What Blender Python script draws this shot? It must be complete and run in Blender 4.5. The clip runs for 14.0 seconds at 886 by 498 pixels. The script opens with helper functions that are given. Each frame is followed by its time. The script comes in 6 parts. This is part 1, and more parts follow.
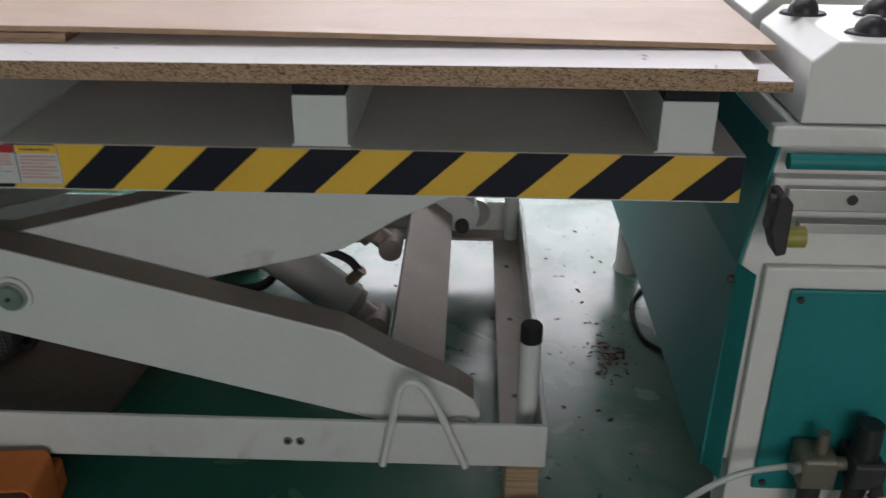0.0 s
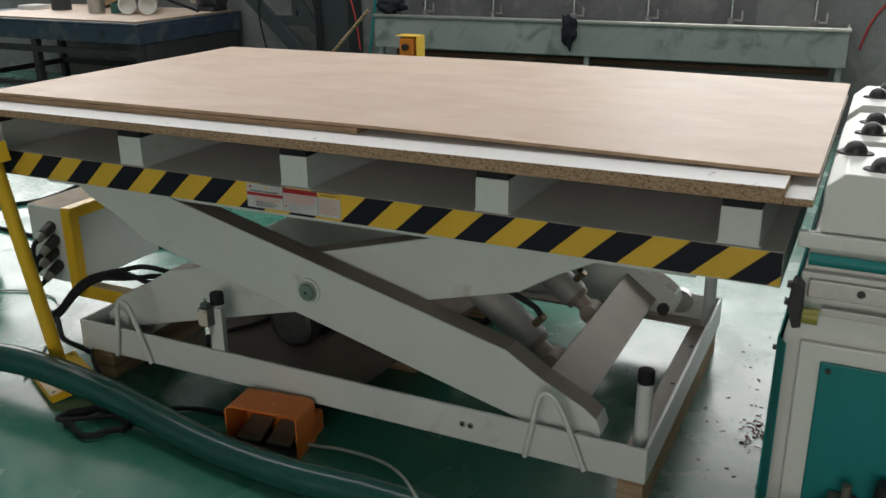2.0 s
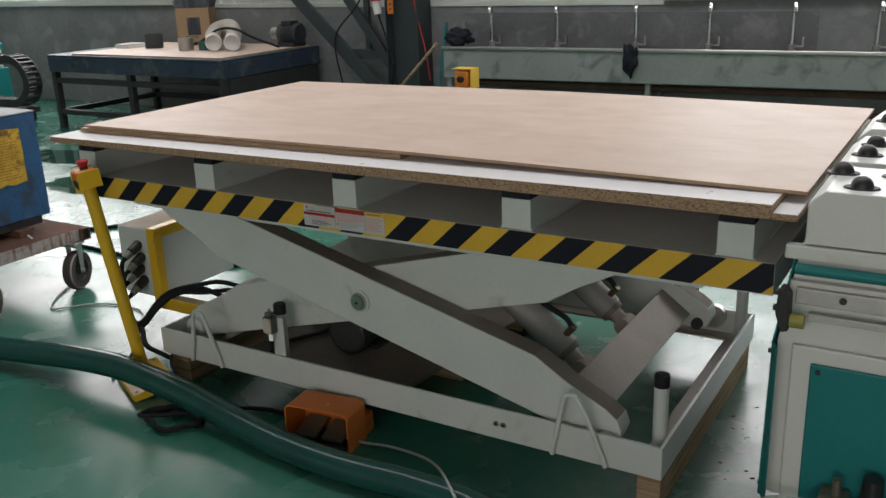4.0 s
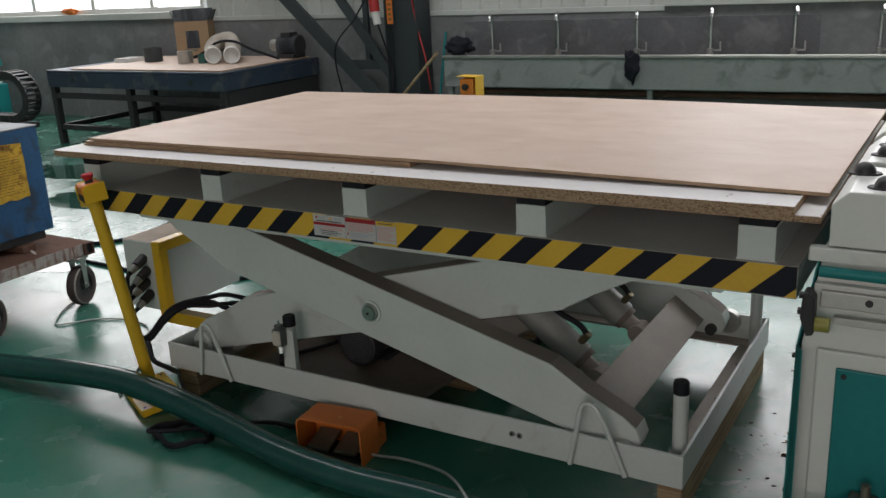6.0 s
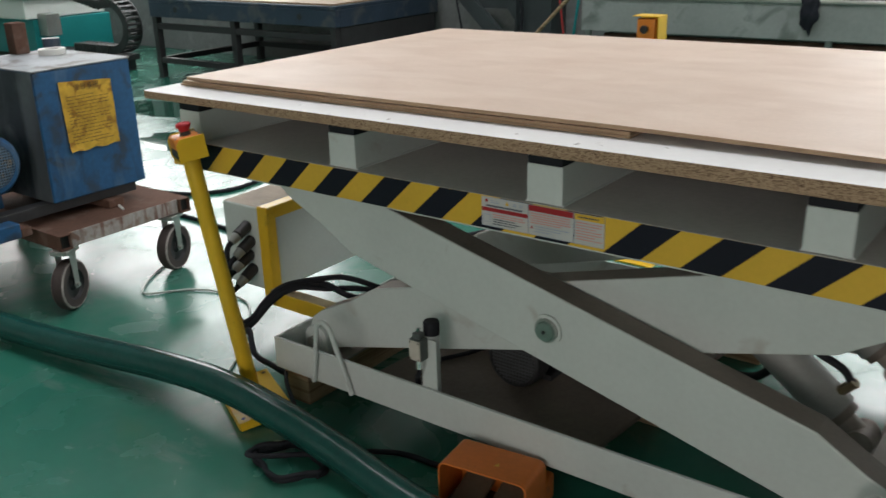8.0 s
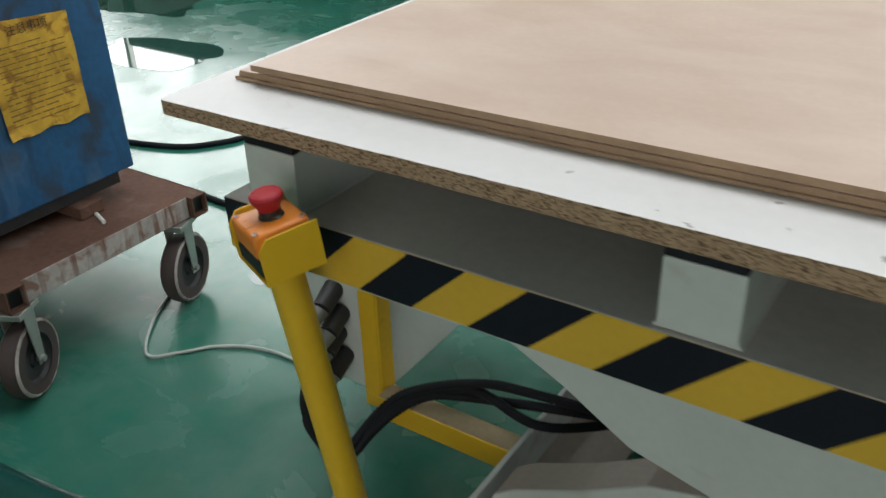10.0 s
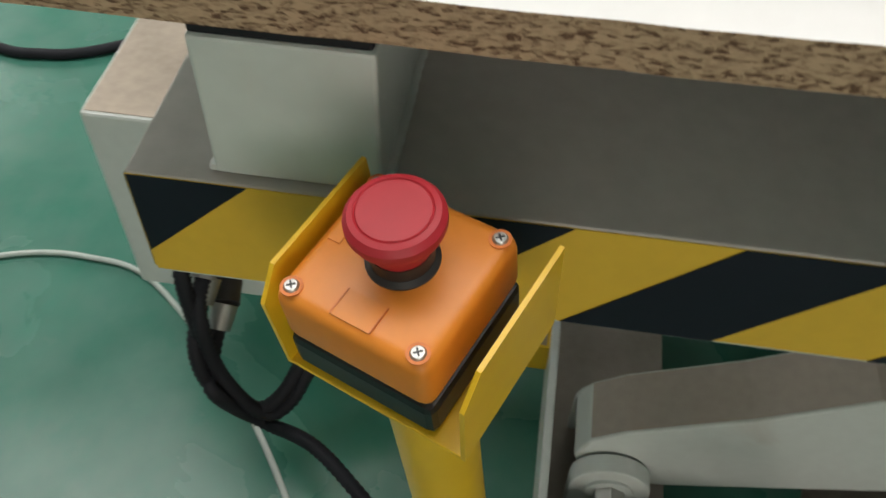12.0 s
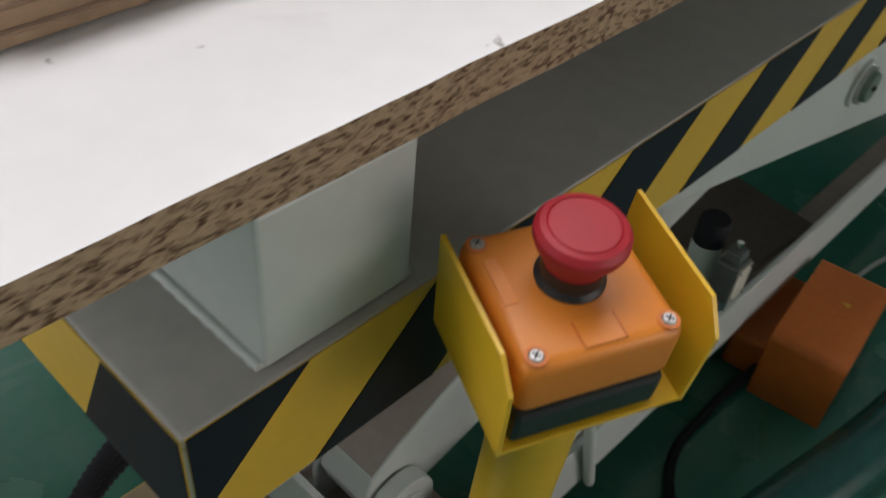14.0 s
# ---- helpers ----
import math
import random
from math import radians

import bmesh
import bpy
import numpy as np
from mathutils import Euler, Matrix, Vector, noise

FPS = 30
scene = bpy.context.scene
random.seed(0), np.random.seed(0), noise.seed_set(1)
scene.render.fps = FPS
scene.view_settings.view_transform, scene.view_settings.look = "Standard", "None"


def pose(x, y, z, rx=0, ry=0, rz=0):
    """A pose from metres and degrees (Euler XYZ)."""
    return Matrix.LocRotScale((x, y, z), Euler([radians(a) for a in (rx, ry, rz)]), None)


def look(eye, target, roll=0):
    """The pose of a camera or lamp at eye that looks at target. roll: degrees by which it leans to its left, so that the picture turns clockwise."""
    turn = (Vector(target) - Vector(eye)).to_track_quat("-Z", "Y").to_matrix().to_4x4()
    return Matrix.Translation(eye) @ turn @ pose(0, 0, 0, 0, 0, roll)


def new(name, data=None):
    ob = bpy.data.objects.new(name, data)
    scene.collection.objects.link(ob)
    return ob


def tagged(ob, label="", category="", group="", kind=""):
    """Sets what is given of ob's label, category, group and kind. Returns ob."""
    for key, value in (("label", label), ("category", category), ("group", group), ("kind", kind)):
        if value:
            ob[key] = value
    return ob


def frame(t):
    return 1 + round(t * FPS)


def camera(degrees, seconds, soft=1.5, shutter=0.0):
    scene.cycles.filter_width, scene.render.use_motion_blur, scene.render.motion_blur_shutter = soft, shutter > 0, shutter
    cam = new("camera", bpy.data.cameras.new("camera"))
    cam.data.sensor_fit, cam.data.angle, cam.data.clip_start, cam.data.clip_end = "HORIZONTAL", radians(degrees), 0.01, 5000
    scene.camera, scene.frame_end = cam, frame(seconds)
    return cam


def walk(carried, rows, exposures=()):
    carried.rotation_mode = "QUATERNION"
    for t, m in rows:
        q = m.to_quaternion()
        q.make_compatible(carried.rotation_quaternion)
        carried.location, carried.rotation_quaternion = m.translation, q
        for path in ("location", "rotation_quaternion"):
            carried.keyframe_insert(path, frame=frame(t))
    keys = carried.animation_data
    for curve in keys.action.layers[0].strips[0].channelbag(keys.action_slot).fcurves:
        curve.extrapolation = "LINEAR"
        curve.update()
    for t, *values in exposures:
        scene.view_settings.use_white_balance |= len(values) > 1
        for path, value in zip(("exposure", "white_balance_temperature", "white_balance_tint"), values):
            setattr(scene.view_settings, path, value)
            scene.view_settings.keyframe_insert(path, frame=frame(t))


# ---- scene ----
cam = camera(52.3, 14.0, shutter=0.3)
PATH = [
    (0, (0.82, -1.299, 1.266), (0.767, 0.489, 0.372), 0.5),
    (0.5, (0.844, -1.393, 1.285), (0.604, 0.435, 0.511), -4.6),
    (1, (1.072, -1.556, 1.327), (0.381, 0.21, 0.692), 0.3),
    (1.5, (1.233, -1.669, 1.39), (0.437, 0.064, 0.787), -0.1),
    (2, (1.369, -1.851, 1.412), (0.545, -0.156, 0.741), -0.5),
    (2.5, (1.475, -1.98, 1.447), (0.601, -0.312, 0.775), -2.4),
    (3, (1.573, -2.002, 1.457), (0.583, -0.387, 0.817), -2.1),
    (5.3, (1.602, -2.015, 1.45), (0.616, -0.379, 0.859), -2.2),
    (5.5, (1.5915, -2.0125, 1.448), (0.5985, -0.3815, 0.854), -2.05),
    (6, (1.546, -1.999, 1.442), (0.5535, -0.365, 0.8535), -2.95),
    (6.5, (1.431, -1.951, 1.4135), (0.4625, -0.303, 0.826), -3.1),
    (7, (1.289, -1.7885, 1.3855), (0.2475, -0.1855, 0.7965), -2.3),
    (7.5, (1.1185, -1.6525, 1.3615), (0.038, -0.086, 0.7455), -1.65),
    (8, (0.936, -1.516, 1.3415), (-0.199, -0.0225, 0.6485), -1.75),
    (8.5, (0.6825, -1.285, 1.3305), (-0.5335, 0.1075, 0.5685), -2.15),
    (9, (0.386, -1.1045, 1.3185), (-0.803, 0.279, 0.5), -2.9),
    (9.2, (0.2505, -1.0265, 1.3305), (-0.8915, 0.3685, 0.4645), -2.9),
    (11.3, (-0.889, -0.362, 1.175), (-1.525, 1.002, -0.142), -2.9),
    (11.5, (-0.913, -0.326, 1.152), (-1.431, 0.977, -0.273), -2.8),
    (12, (-0.959, -0.289, 1.099), (-1.124, 0.994, -0.426), 1.6),
    (12.5, (-1.038, -0.293, 1.072), (-0.794, 0.968, -0.461), 3.7),
    (13, (-1.114, -0.302, 1.077), (-0.531, 1.008, -0.317), 5.5),
    (13.5, (-1.149, -0.24, 1.086), (-0.258, 0.970, -0.236), 1.6),
    (14, (-1.250, -0.203, 1.077), (-0.114, 0.766, -0.252), 5.8),
]
EXPOSURES = [(0, 0.1, 6500, 21), (0.5, -0.28, 6550, 13), (1, -0.25, 6650, 13), (2, 0.0, 6750, 11), (3, 0.0, 6750, 14), (5.5, -0.18, 6650, 16), (6.5, -0.25, 6650, 16), (7.5, -0.18, 6650, 15), (8, 0.2, 6600, 12), (8.5, 0.4, 6500, 8), (9, 0.48, 6500, 7), (9.4, 0.4, 6500, 8), (11, -0.1, 6600, 10), (11.5, -0.1, 6650, 10), (12, 0.56, 7000, 11), (12.5, 1.26, 6500, 14), (13, 1.4, 6100, 16), (13.5, 0.42, 6500, 18), (14, 0.22, 6700, 18)]
walk(cam, [(t, look(eye, target, roll)) for t, eye, target, roll in PATH], EXPOSURES)

# ---- world, sun, large lights ----
world = bpy.data.worlds.new("sky")
world.use_nodes = True
scene.world = world
wn = world.node_tree.nodes
sky = wn.new("ShaderNodeTexSky")
sky.sky_type = "NISHITA"
sky.sun_disc = False
sky.sun_elevation, sky.sun_rotation = radians(48), radians(200)
world.node_tree.links.new(sky.outputs[0], wn["Background"].inputs[0])
wn["Background"].inputs[1].default_value = 0.08
sun_data = bpy.data.lights.new("sun", "SUN")
sun_data.energy, sun_data.angle, sun_data.color = 0.8, radians(15), (1.0, 0.96, 0.9)
sun = new("sun", sun_data)
sun.matrix_world = look((0, 0, 20), (4, 12, 0))


def area_lamp(name, eye, target, sx, sy, power, color):
    d = bpy.data.lights.new(name, "AREA")
    d.shape, d.size, d.size_y, d.energy, d.color = "RECTANGLE", sx, sy, power, color
    ob = new(name, d)
    ob.matrix_world = look(eye, target)
    return ob


# daylight through the two windows in the north wall and an unseen roof light
area_lamp("daylight_window_west", (-9.8, 5.02, 2.70), (-9.8, 0.0, 2.0), 8.4, 2.95, 200, (1.0, 0.945, 0.885))
area_lamp("daylight_window_east", (1.95, 5.02, 2.05), (1.95, 0.0, 1.7), 4.9, 1.65, 66, (1.0, 0.945, 0.885))
area_lamp("daylight_roof", (-1.2, 1.5, 5.9), (-1.2, 1.5, 0.0), 9.0, 3.0, 290, (0.955, 0.965, 0.985))
# added fill lamp behind the camera, with no opening there
area_lamp("fill_south", (1.2, -8.8, 2.2), (0.0, 0.0, 0.8), 7.0, 3.6, 270, (1.0, 0.945, 0.89))


# ---- materials ----
def mat(name, color, rough=0.5, metal=0.0, var=0.12, scale=6.0, fine=60.0, bump=0.05, spec=0.5, stain=None, stain_at=0.62, coat=0.0):
    """A surface with two scales of unevenness; stain: a second colour in patches."""
    m = bpy.data.materials.new(name)
    m.use_nodes = True
    nt = m.node_tree
    b = nt.nodes["Principled BSDF"]
    co = nt.nodes.new("ShaderNodeTexCoord")
    n1 = nt.nodes.new("ShaderNodeTexNoise")
    n1.inputs["Scale"].default_value, n1.inputs["Detail"].default_value = scale, 6
    n2 = nt.nodes.new("ShaderNodeTexNoise")
    n2.inputs["Scale"].default_value, n2.inputs["Detail"].default_value = fine, 3
    for n in (n1, n2):
        nt.links.new(co.outputs["Object"], n.inputs["Vector"])
    mix = nt.nodes.new("ShaderNodeMix")
    mix.data_type = "RGBA"
    mix.inputs[6].default_value = (*[c * (1 - var) for c in color], 1)
    mix.inputs[7].default_value = (*[min(1, c * (1 + var)) for c in color], 1)
    add = nt.nodes.new("ShaderNodeMath")
    add.operation = "MULTIPLY_ADD"
    add.inputs[1].default_value = 0.35
    nt.links.new(n2.outputs[0], add.inputs[0])
    sc = nt.nodes.new("ShaderNodeMath")
    sc.operation = "MULTIPLY"
    sc.inputs[1].default_value = 0.65
    nt.links.new(n1.outputs[0], sc.inputs[0])
    nt.links.new(sc.outputs[0], add.inputs[2])
    ramp = nt.nodes.new("ShaderNodeMapRange")
    ramp.inputs[1].default_value, ramp.inputs[2].default_value = 0.3, 0.7
    nt.links.new(add.outputs[0], ramp.inputs[0])
    nt.links.new(ramp.outputs[0], mix.inputs[0])
    out = mix.outputs[2]
    if stain:
        n3 = nt.nodes.new("ShaderNodeTexNoise")
        n3.inputs["Scale"].default_value, n3.inputs["Detail"].default_value, n3.inputs["Distortion"].default_value = scale * 1.7, 9, 0.6
        nt.links.new(co.outputs["Object"], n3.inputs["Vector"])
        r3 = nt.nodes.new("ShaderNodeMapRange")
        r3.inputs[1].default_value, r3.inputs[2].default_value = stain_at - 0.06, stain_at + 0.06
        nt.links.new(n3.outputs[0], r3.inputs[0])
        mx = nt.nodes.new("ShaderNodeMix")
        mx.data_type = "RGBA"
        nt.links.new(r3.outputs[0], mx.inputs[0])
        nt.links.new(out, mx.inputs[6])
        mx.inputs[7].default_value = (*stain, 1)
        out = mx.outputs[2]
    nt.links.new(out, b.inputs["Base Color"])
    b.inputs["Metallic"].default_value = metal
    b.inputs["Specular IOR Level"].default_value = spec
    b.inputs["Coat Weight"].default_value = coat
    rr = nt.nodes.new("ShaderNodeMapRange")
    rr.inputs[3].default_value, rr.inputs[4].default_value = max(0.02, rough * 0.85), min(1, rough * 1.15)
    nt.links.new(n1.outputs[0], rr.inputs[0])
    nt.links.new(rr.outputs[0], b.inputs["Roughness"])
    if bump:
        bp = nt.nodes.new("ShaderNodeBump")
        bp.inputs["Strength"].default_value, bp.inputs["Distance"].default_value = bump, 0.004
        nt.links.new(add.outputs[0], bp.inputs["Height"])
        nt.links.new(bp.outputs[0], b.inputs["Normal"])
    return m


def nodes_of(m):
    return m.node_tree.nodes, m.node_tree.links, m.node_tree.nodes["Principled BSDF"]


def streaked(m, color, size, low, high, amount):
    """Runs and scuffs of a second colour over a surface; size: noise scale along x, y, z."""
    n, l, b = nodes_of(m)
    co = n.new("ShaderNodeTexCoord")
    mp = n.new("ShaderNodeMapping")
    mp.inputs["Scale"].default_value = size
    g = n.new("ShaderNodeTexNoise")
    g.inputs["Scale"].default_value, g.inputs["Detail"].default_value, g.inputs["Distortion"].default_value = 1.0, 8, 0.4
    l.new(co.outputs["Object"], mp.inputs[0])
    l.new(mp.outputs[0], g.inputs["Vector"])
    r = n.new("ShaderNodeMapRange")
    r.inputs[1].default_value, r.inputs[2].default_value, r.inputs[4].default_value = low, high, amount
    l.new(g.outputs[0], r.inputs[0])
    mx = n.new("ShaderNodeMix")
    mx.data_type = "RGBA"
    l.new(b.inputs["Base Color"].links[0].from_socket, mx.inputs[6])
    mx.inputs[7].default_value = (*color, 1)
    l.new(r.outputs[0], mx.inputs[0])
    l.new(mx.outputs[2], b.inputs["Base Color"])
    return m


def floor_material():
    m = mat("green_epoxy_floor", (0.024, 0.155, 0.108), 0.16, 0, 0.08, 1.3, 24, 0.03)
    n, l, b = nodes_of(m)
    co = n.new("ShaderNodeTexCoord")
    # scuffed pale wear in broad patches, broken up by fine scratches
    big = n.new("ShaderNodeTexNoise")
    big.inputs["Scale"].default_value, big.inputs["Detail"].default_value, big.inputs["Distortion"].default_value = 0.9, 4, 0.5
    fine = n.new("ShaderNodeTexNoise")
    fine.inputs["Scale"].default_value, fine.inputs["Detail"].default_value = 13, 10
    stretch = n.new("ShaderNodeMapping")
    stretch.inputs["Scale"].default_value = (1.0, 0.8, 1.0)
    l.new(co.outputs["Object"], stretch.inputs[0])
    l.new(co.outputs["Object"], big.inputs["Vector"])
    l.new(stretch.outputs[0], fine.inputs["Vector"])
    mul = n.new("ShaderNodeMath")
    mul.operation = "MULTIPLY"
    r1 = n.new("ShaderNodeMapRange")
    r1.inputs[1].default_value, r1.inputs[2].default_value = 0.40, 0.64
    r2 = n.new("ShaderNodeMapRange")
    r2.inputs[1].default_value, r2.inputs[2].default_value = 0.25, 0.85
    l.new(big.outputs[0], r1.inputs[0])
    l.new(fine.outputs[0], r2.inputs[0])
    l.new(r1.outputs[0], mul.inputs[0])
    l.new(r2.outputs[0], mul.inputs[1])
    amt = n.new("ShaderNodeMath")
    amt.operation = "MULTIPLY"
    amt.inputs[1].default_value = 0.36
    l.new(mul.outputs[0], amt.inputs[0])
    # the lane along the machine is worn down to the grey screed
    sep = n.new("ShaderNodeSeparateXYZ")
    l.new(co.outputs["Object"], sep.inputs[0])
    lane = n.new("ShaderNodeMapRange")
    lane.interpolation_type = "SMOOTHSTEP"
    lane.inputs[1].default_value, lane.inputs[2].default_value = 0.35, 1.0
    l.new(sep.outputs[0], lane.inputs[0])
    scr = n.new("ShaderNodeTexNoise")
    scr.inputs["Scale"].default_value, scr.inputs["Detail"].default_value, scr.inputs["Distortion"].default_value = 7, 10, 0.8
    l.new(stretch.outputs[0], scr.inputs["Vector"])
    r3 = n.new("ShaderNodeMapRange")
    r3.inputs[1].default_value, r3.inputs[2].default_value, r3.inputs[3].default_value, r3.inputs[4].default_value = 0.34, 0.66, 0.22, 0.62
    l.new(scr.outputs[0], r3.inputs[0])
    # sparse pale scrapes, drawn out by dragged loads
    turn = n.new("ShaderNodeMapping")
    turn.inputs["Scale"].default_value, turn.inputs["Rotation"].default_value = (1.0, 2.6, 1.0), (0, 0, 0.5)
    l.new(co.outputs["Object"], turn.inputs[0])
    scrape = n.new("ShaderNodeTexNoise")
    scrape.inputs["Scale"].default_value, scrape.inputs["Detail"].default_value, scrape.inputs["Roughness"].default_value, scrape.inputs["Distortion"].default_value = 2.4, 13, 0.68, 0.5
    l.new(turn.outputs[0], scrape.inputs["Vector"])
    r4 = n.new("ShaderNodeMapRange")
    r4.inputs[1].default_value, r4.inputs[2].default_value, r4.inputs[4].default_value = 0.56, 0.74, 0.55
    l.new(scrape.outputs[0], r4.inputs[0])
    both = n.new("ShaderNodeMath")
    both.operation = "MAXIMUM"
    l.new(amt.outputs[0], both.inputs[0])
    l.new(r4.outputs[0], both.inputs[1])
    amt = both
    worn = n.new("ShaderNodeMath")
    worn.operation = "MULTIPLY_ADD"
    l.new(lane.outputs[0], worn.inputs[0])
    l.new(r3.outputs[0], worn.inputs[1])
    l.new(amt.outputs[0], worn.inputs[2])
    amt = worn
    mx = n.new("ShaderNodeMix")
    mx.data_type = "RGBA"
    old = b.inputs["Base Color"].links[0].from_socket
    l.new(old, mx.inputs[6])
    mx.inputs[7].default_value = (0.22, 0.27, 0.255, 1)
    l.new(amt.outputs[0], mx.inputs[0])
    l.new(mx.outputs[2], b.inputs["Base Color"])
    rr = n.new("ShaderNodeMapRange")
    rr.inputs[1].default_value, rr.inputs[2].default_value = 0.3, 0.7
    rr.inputs[3].default_value, rr.inputs[4].default_value = 0.13, 0.34
    b.inputs["Specular IOR Level"].default_value = 0.55
    patch = n.new("ShaderNodeTexNoise")
    patch.inputs["Scale"].default_value, patch.inputs["Detail"].default_value, patch.inputs["Distortion"].default_value = 3.5, 8, 0.6
    l.new(co.outputs["Object"], patch.inputs["Vector"])
    l.new(patch.outputs[0], rr.inputs[0])
    l.new(rr.outputs[0], b.inputs["Roughness"])
    return m


def plywood_face():
    m = mat("plywood_face", (0.60, 0.475, 0.39), 0.55, 0, 0.08, 1.6, 90, 0.04, 0.28)
    n, l, b = nodes_of(m)
    co = n.new("ShaderNodeTexCoord")
    mp = n.new("ShaderNodeMapping")
    mp.inputs["Scale"].default_value = (1.0, 2.1, 1.0)
    g = n.new("ShaderNodeTexNoise")
    g.inputs["Scale"].default_value, g.inputs["Detail"].default_value, g.inputs["Distortion"].default_value = 2.6, 5, 1.1
    l.new(co.outputs["Object"], mp.inputs[0])
    l.new(mp.outputs[0], g.inputs["Vector"])
    r = n.new("ShaderNodeMapRange")
    r.inputs[1].default_value, r.inputs[2].default_value, r.inputs[4].default_value = 0.42, 0.78, 0.35
    l.new(g.outputs[0], r.inputs[0])
    mx = n.new("ShaderNodeMix")
    mx.data_type = "RGBA"
    l.new(b.inputs["Base Color"].links[0].from_socket, mx.inputs[6])
    mx.inputs[7].default_value = (0.47, 0.34, 0.265, 1)
    l.new(r.outputs[0], mx.inputs[0])
    l.new(mx.outputs[2], b.inputs["Base Color"])
    streaked(m, (0.50, 0.365, 0.285), (5.5, 7.5, 1.0), 0.46, 0.72, 0.55)
    streaked(m, (0.66, 0.545, 0.46), (3.2, 7.0, 1.0), 0.50, 0.72, 0.55)
    return m


def chips(name, dark, light, scale):
    """Pressed wood chips: small stretched cells of several browns."""
    m = mat(name, light, 0.85, 0, 0.2, 20, 200, 0.4, 0.2)
    n, l, b = nodes_of(m)
    co = n.new("ShaderNodeTexCoord")
    mp = n.new("ShaderNodeMapping")
    mp.inputs["Scale"].default_value = (0.42, 1, 1.15)
    v = n.new("ShaderNodeTexVoronoi")
    v.inputs["Scale"].default_value = scale
    nz = n.new("ShaderNodeTexNoise")
    nz.inputs["Scale"].default_value, nz.inputs["Detail"].default_value = scale * 0.6, 4
    l.new(co.outputs["Object"], mp.inputs[0])
    l.new(mp.outputs[0], v.inputs["Vector"])
    l.new(mp.outputs[0], nz.inputs["Vector"])
    nz.inputs["Scale"].default_value, nz.inputs["Detail"].default_value, nz.inputs["Distortion"].default_value = scale * 0.5, 9, 1.2
    r = n.new("ShaderNodeValToRGB")
    e = r.color_ramp.elements
    e[0].color, e[0].position = (*dark, 1), 0.34
    e[1].color, e[1].position = (*light, 1), 0.60
    k = e.new(0.46)
    k.color = (*[(a + 1.6 * b) / 2.6 for a, b in zip(dark, light)], 1)
    sep = n.new("ShaderNodeSeparateColor")
    l.new(v.outputs["Color"], sep.inputs[0])
    av = n.new("ShaderNodeMath")
    av.operation = "MULTIPLY_ADD"
    av.inputs[1].default_value = 0.24
    half = n.new("ShaderNodeMath")
    half.operation = "MULTIPLY"
    half.inputs[1].default_value = 0.76
    l.new(nz.outputs[0], half.inputs[0])
    l.new(sep.outputs[0], av.inputs[0])
    l.new(half.outputs[0], av.inputs[2])
    l.new(av.outputs[0], r.inputs[0])
    l.new(r.outputs[0], b.inputs["Base Color"])
    return m


def plain(name, color, rough=0.5, metal=0.0, emit=0.0):
    m = bpy.data.materials.new(name)
    m.use_nodes = True
    b = m.node_tree.nodes["Principled BSDF"]
    b.inputs["Base Color"].default_value = (*color, 1)
    b.inputs["Roughness"].default_value, b.inputs["Metallic"].default_value = rough, metal
    if emit:
        b.inputs["Emission Color"].default_value, b.inputs["Emission Strength"].default_value = (*color, 1), emit
    return m


M_FLOOR = floor_material()
M_CONCRETE = mat("grey_render", (0.185, 0.195, 0.195), 0.85, 0, 0.22, 2.2, 30, 0.25, 0.3, (0.24, 0.25, 0.25), 0.6)
M_SHEET = mat("pale_wall_sheet", (0.50, 0.53, 0.50), 0.55, 0, 0.1, 2, 20, 0.02)
M_ROOF = mat("roof_sheet", (0.35, 0.37, 0.38), 0.6, 0, 0.1, 2, 20, 0.02)
M_LIFT = mat("pale_grey_paint", (0.545, 0.585, 0.565), 0.38, 0, 0.06, 5, 80, 0.05, 0.5, (0.43, 0.42, 0.39), 0.70)
M_DUSTSHADE = mat("dusty_shaded_paint", (0.21, 0.178, 0.155), 0.7, 0, 0.16, 7, 90, 0.12, 0.3)
M_BARRELSHADE = mat("dusty_shaded_barrel", (0.30, 0.305, 0.29), 0.5, 0, 0.14, 6, 90, 0.08, 0.4, (0.20, 0.18, 0.16), 0.62)
M_TAN = mat("tan_dusty_paint", (0.36, 0.31, 0.27), 0.6, 0, 0.14, 6, 90, 0.1, 0.3)
M_DECK = mat("dusty_deck", (0.46, 0.44, 0.415), 0.6, 0, 0.15, 4, 70, 0.1, 0.3)
M_RUBBER = mat("black_rubber", (0.014, 0.015, 0.019), 0.7, 0, 0.2, 20, 120, 0.1, 0.2)
M_TAPE_Y = mat("yellow_tape", (0.66, 0.41, 0.04), 0.36, 0, 0.08, 8, 90, 0.03)
M_TAPE_K = mat("black_tape", (0.009, 0.010, 0.018), 0.5, 0, 0.15, 8, 90, 0.03, 0.22)
M_WHITE = mat("white_melamine", (0.74, 0.735, 0.725), 0.55, 0, 0.05, 4, 60, 0.02, 0.25, (0.50, 0.46, 0.42), 0.73)
streaked(M_WHITE, (0.22, 0.19, 0.17), (31, 31, 31), 0.695, 0.72, 0.8)
M_CHIP = chips("chipboard_edge", (0.11, 0.062, 0.038), (0.45, 0.315, 0.205), 620)
M_PLY = plywood_face()
M_PLYEDGE = mat("plywood_edge", (0.32, 0.22, 0.14), 0.8, 0, 0.25, 14, 160, 0.25, 0.2)
M_GAPSHADE = mat("plywood_gap_shade", (0.16, 0.075, 0.05), 0.8, 0, 0.25, 14, 160, 0.2, 0.2)
M_STEEL = mat("zinc_steel", (0.42, 0.42, 0.40), 0.38, 0.85, 0.12, 20, 120, 0.05)
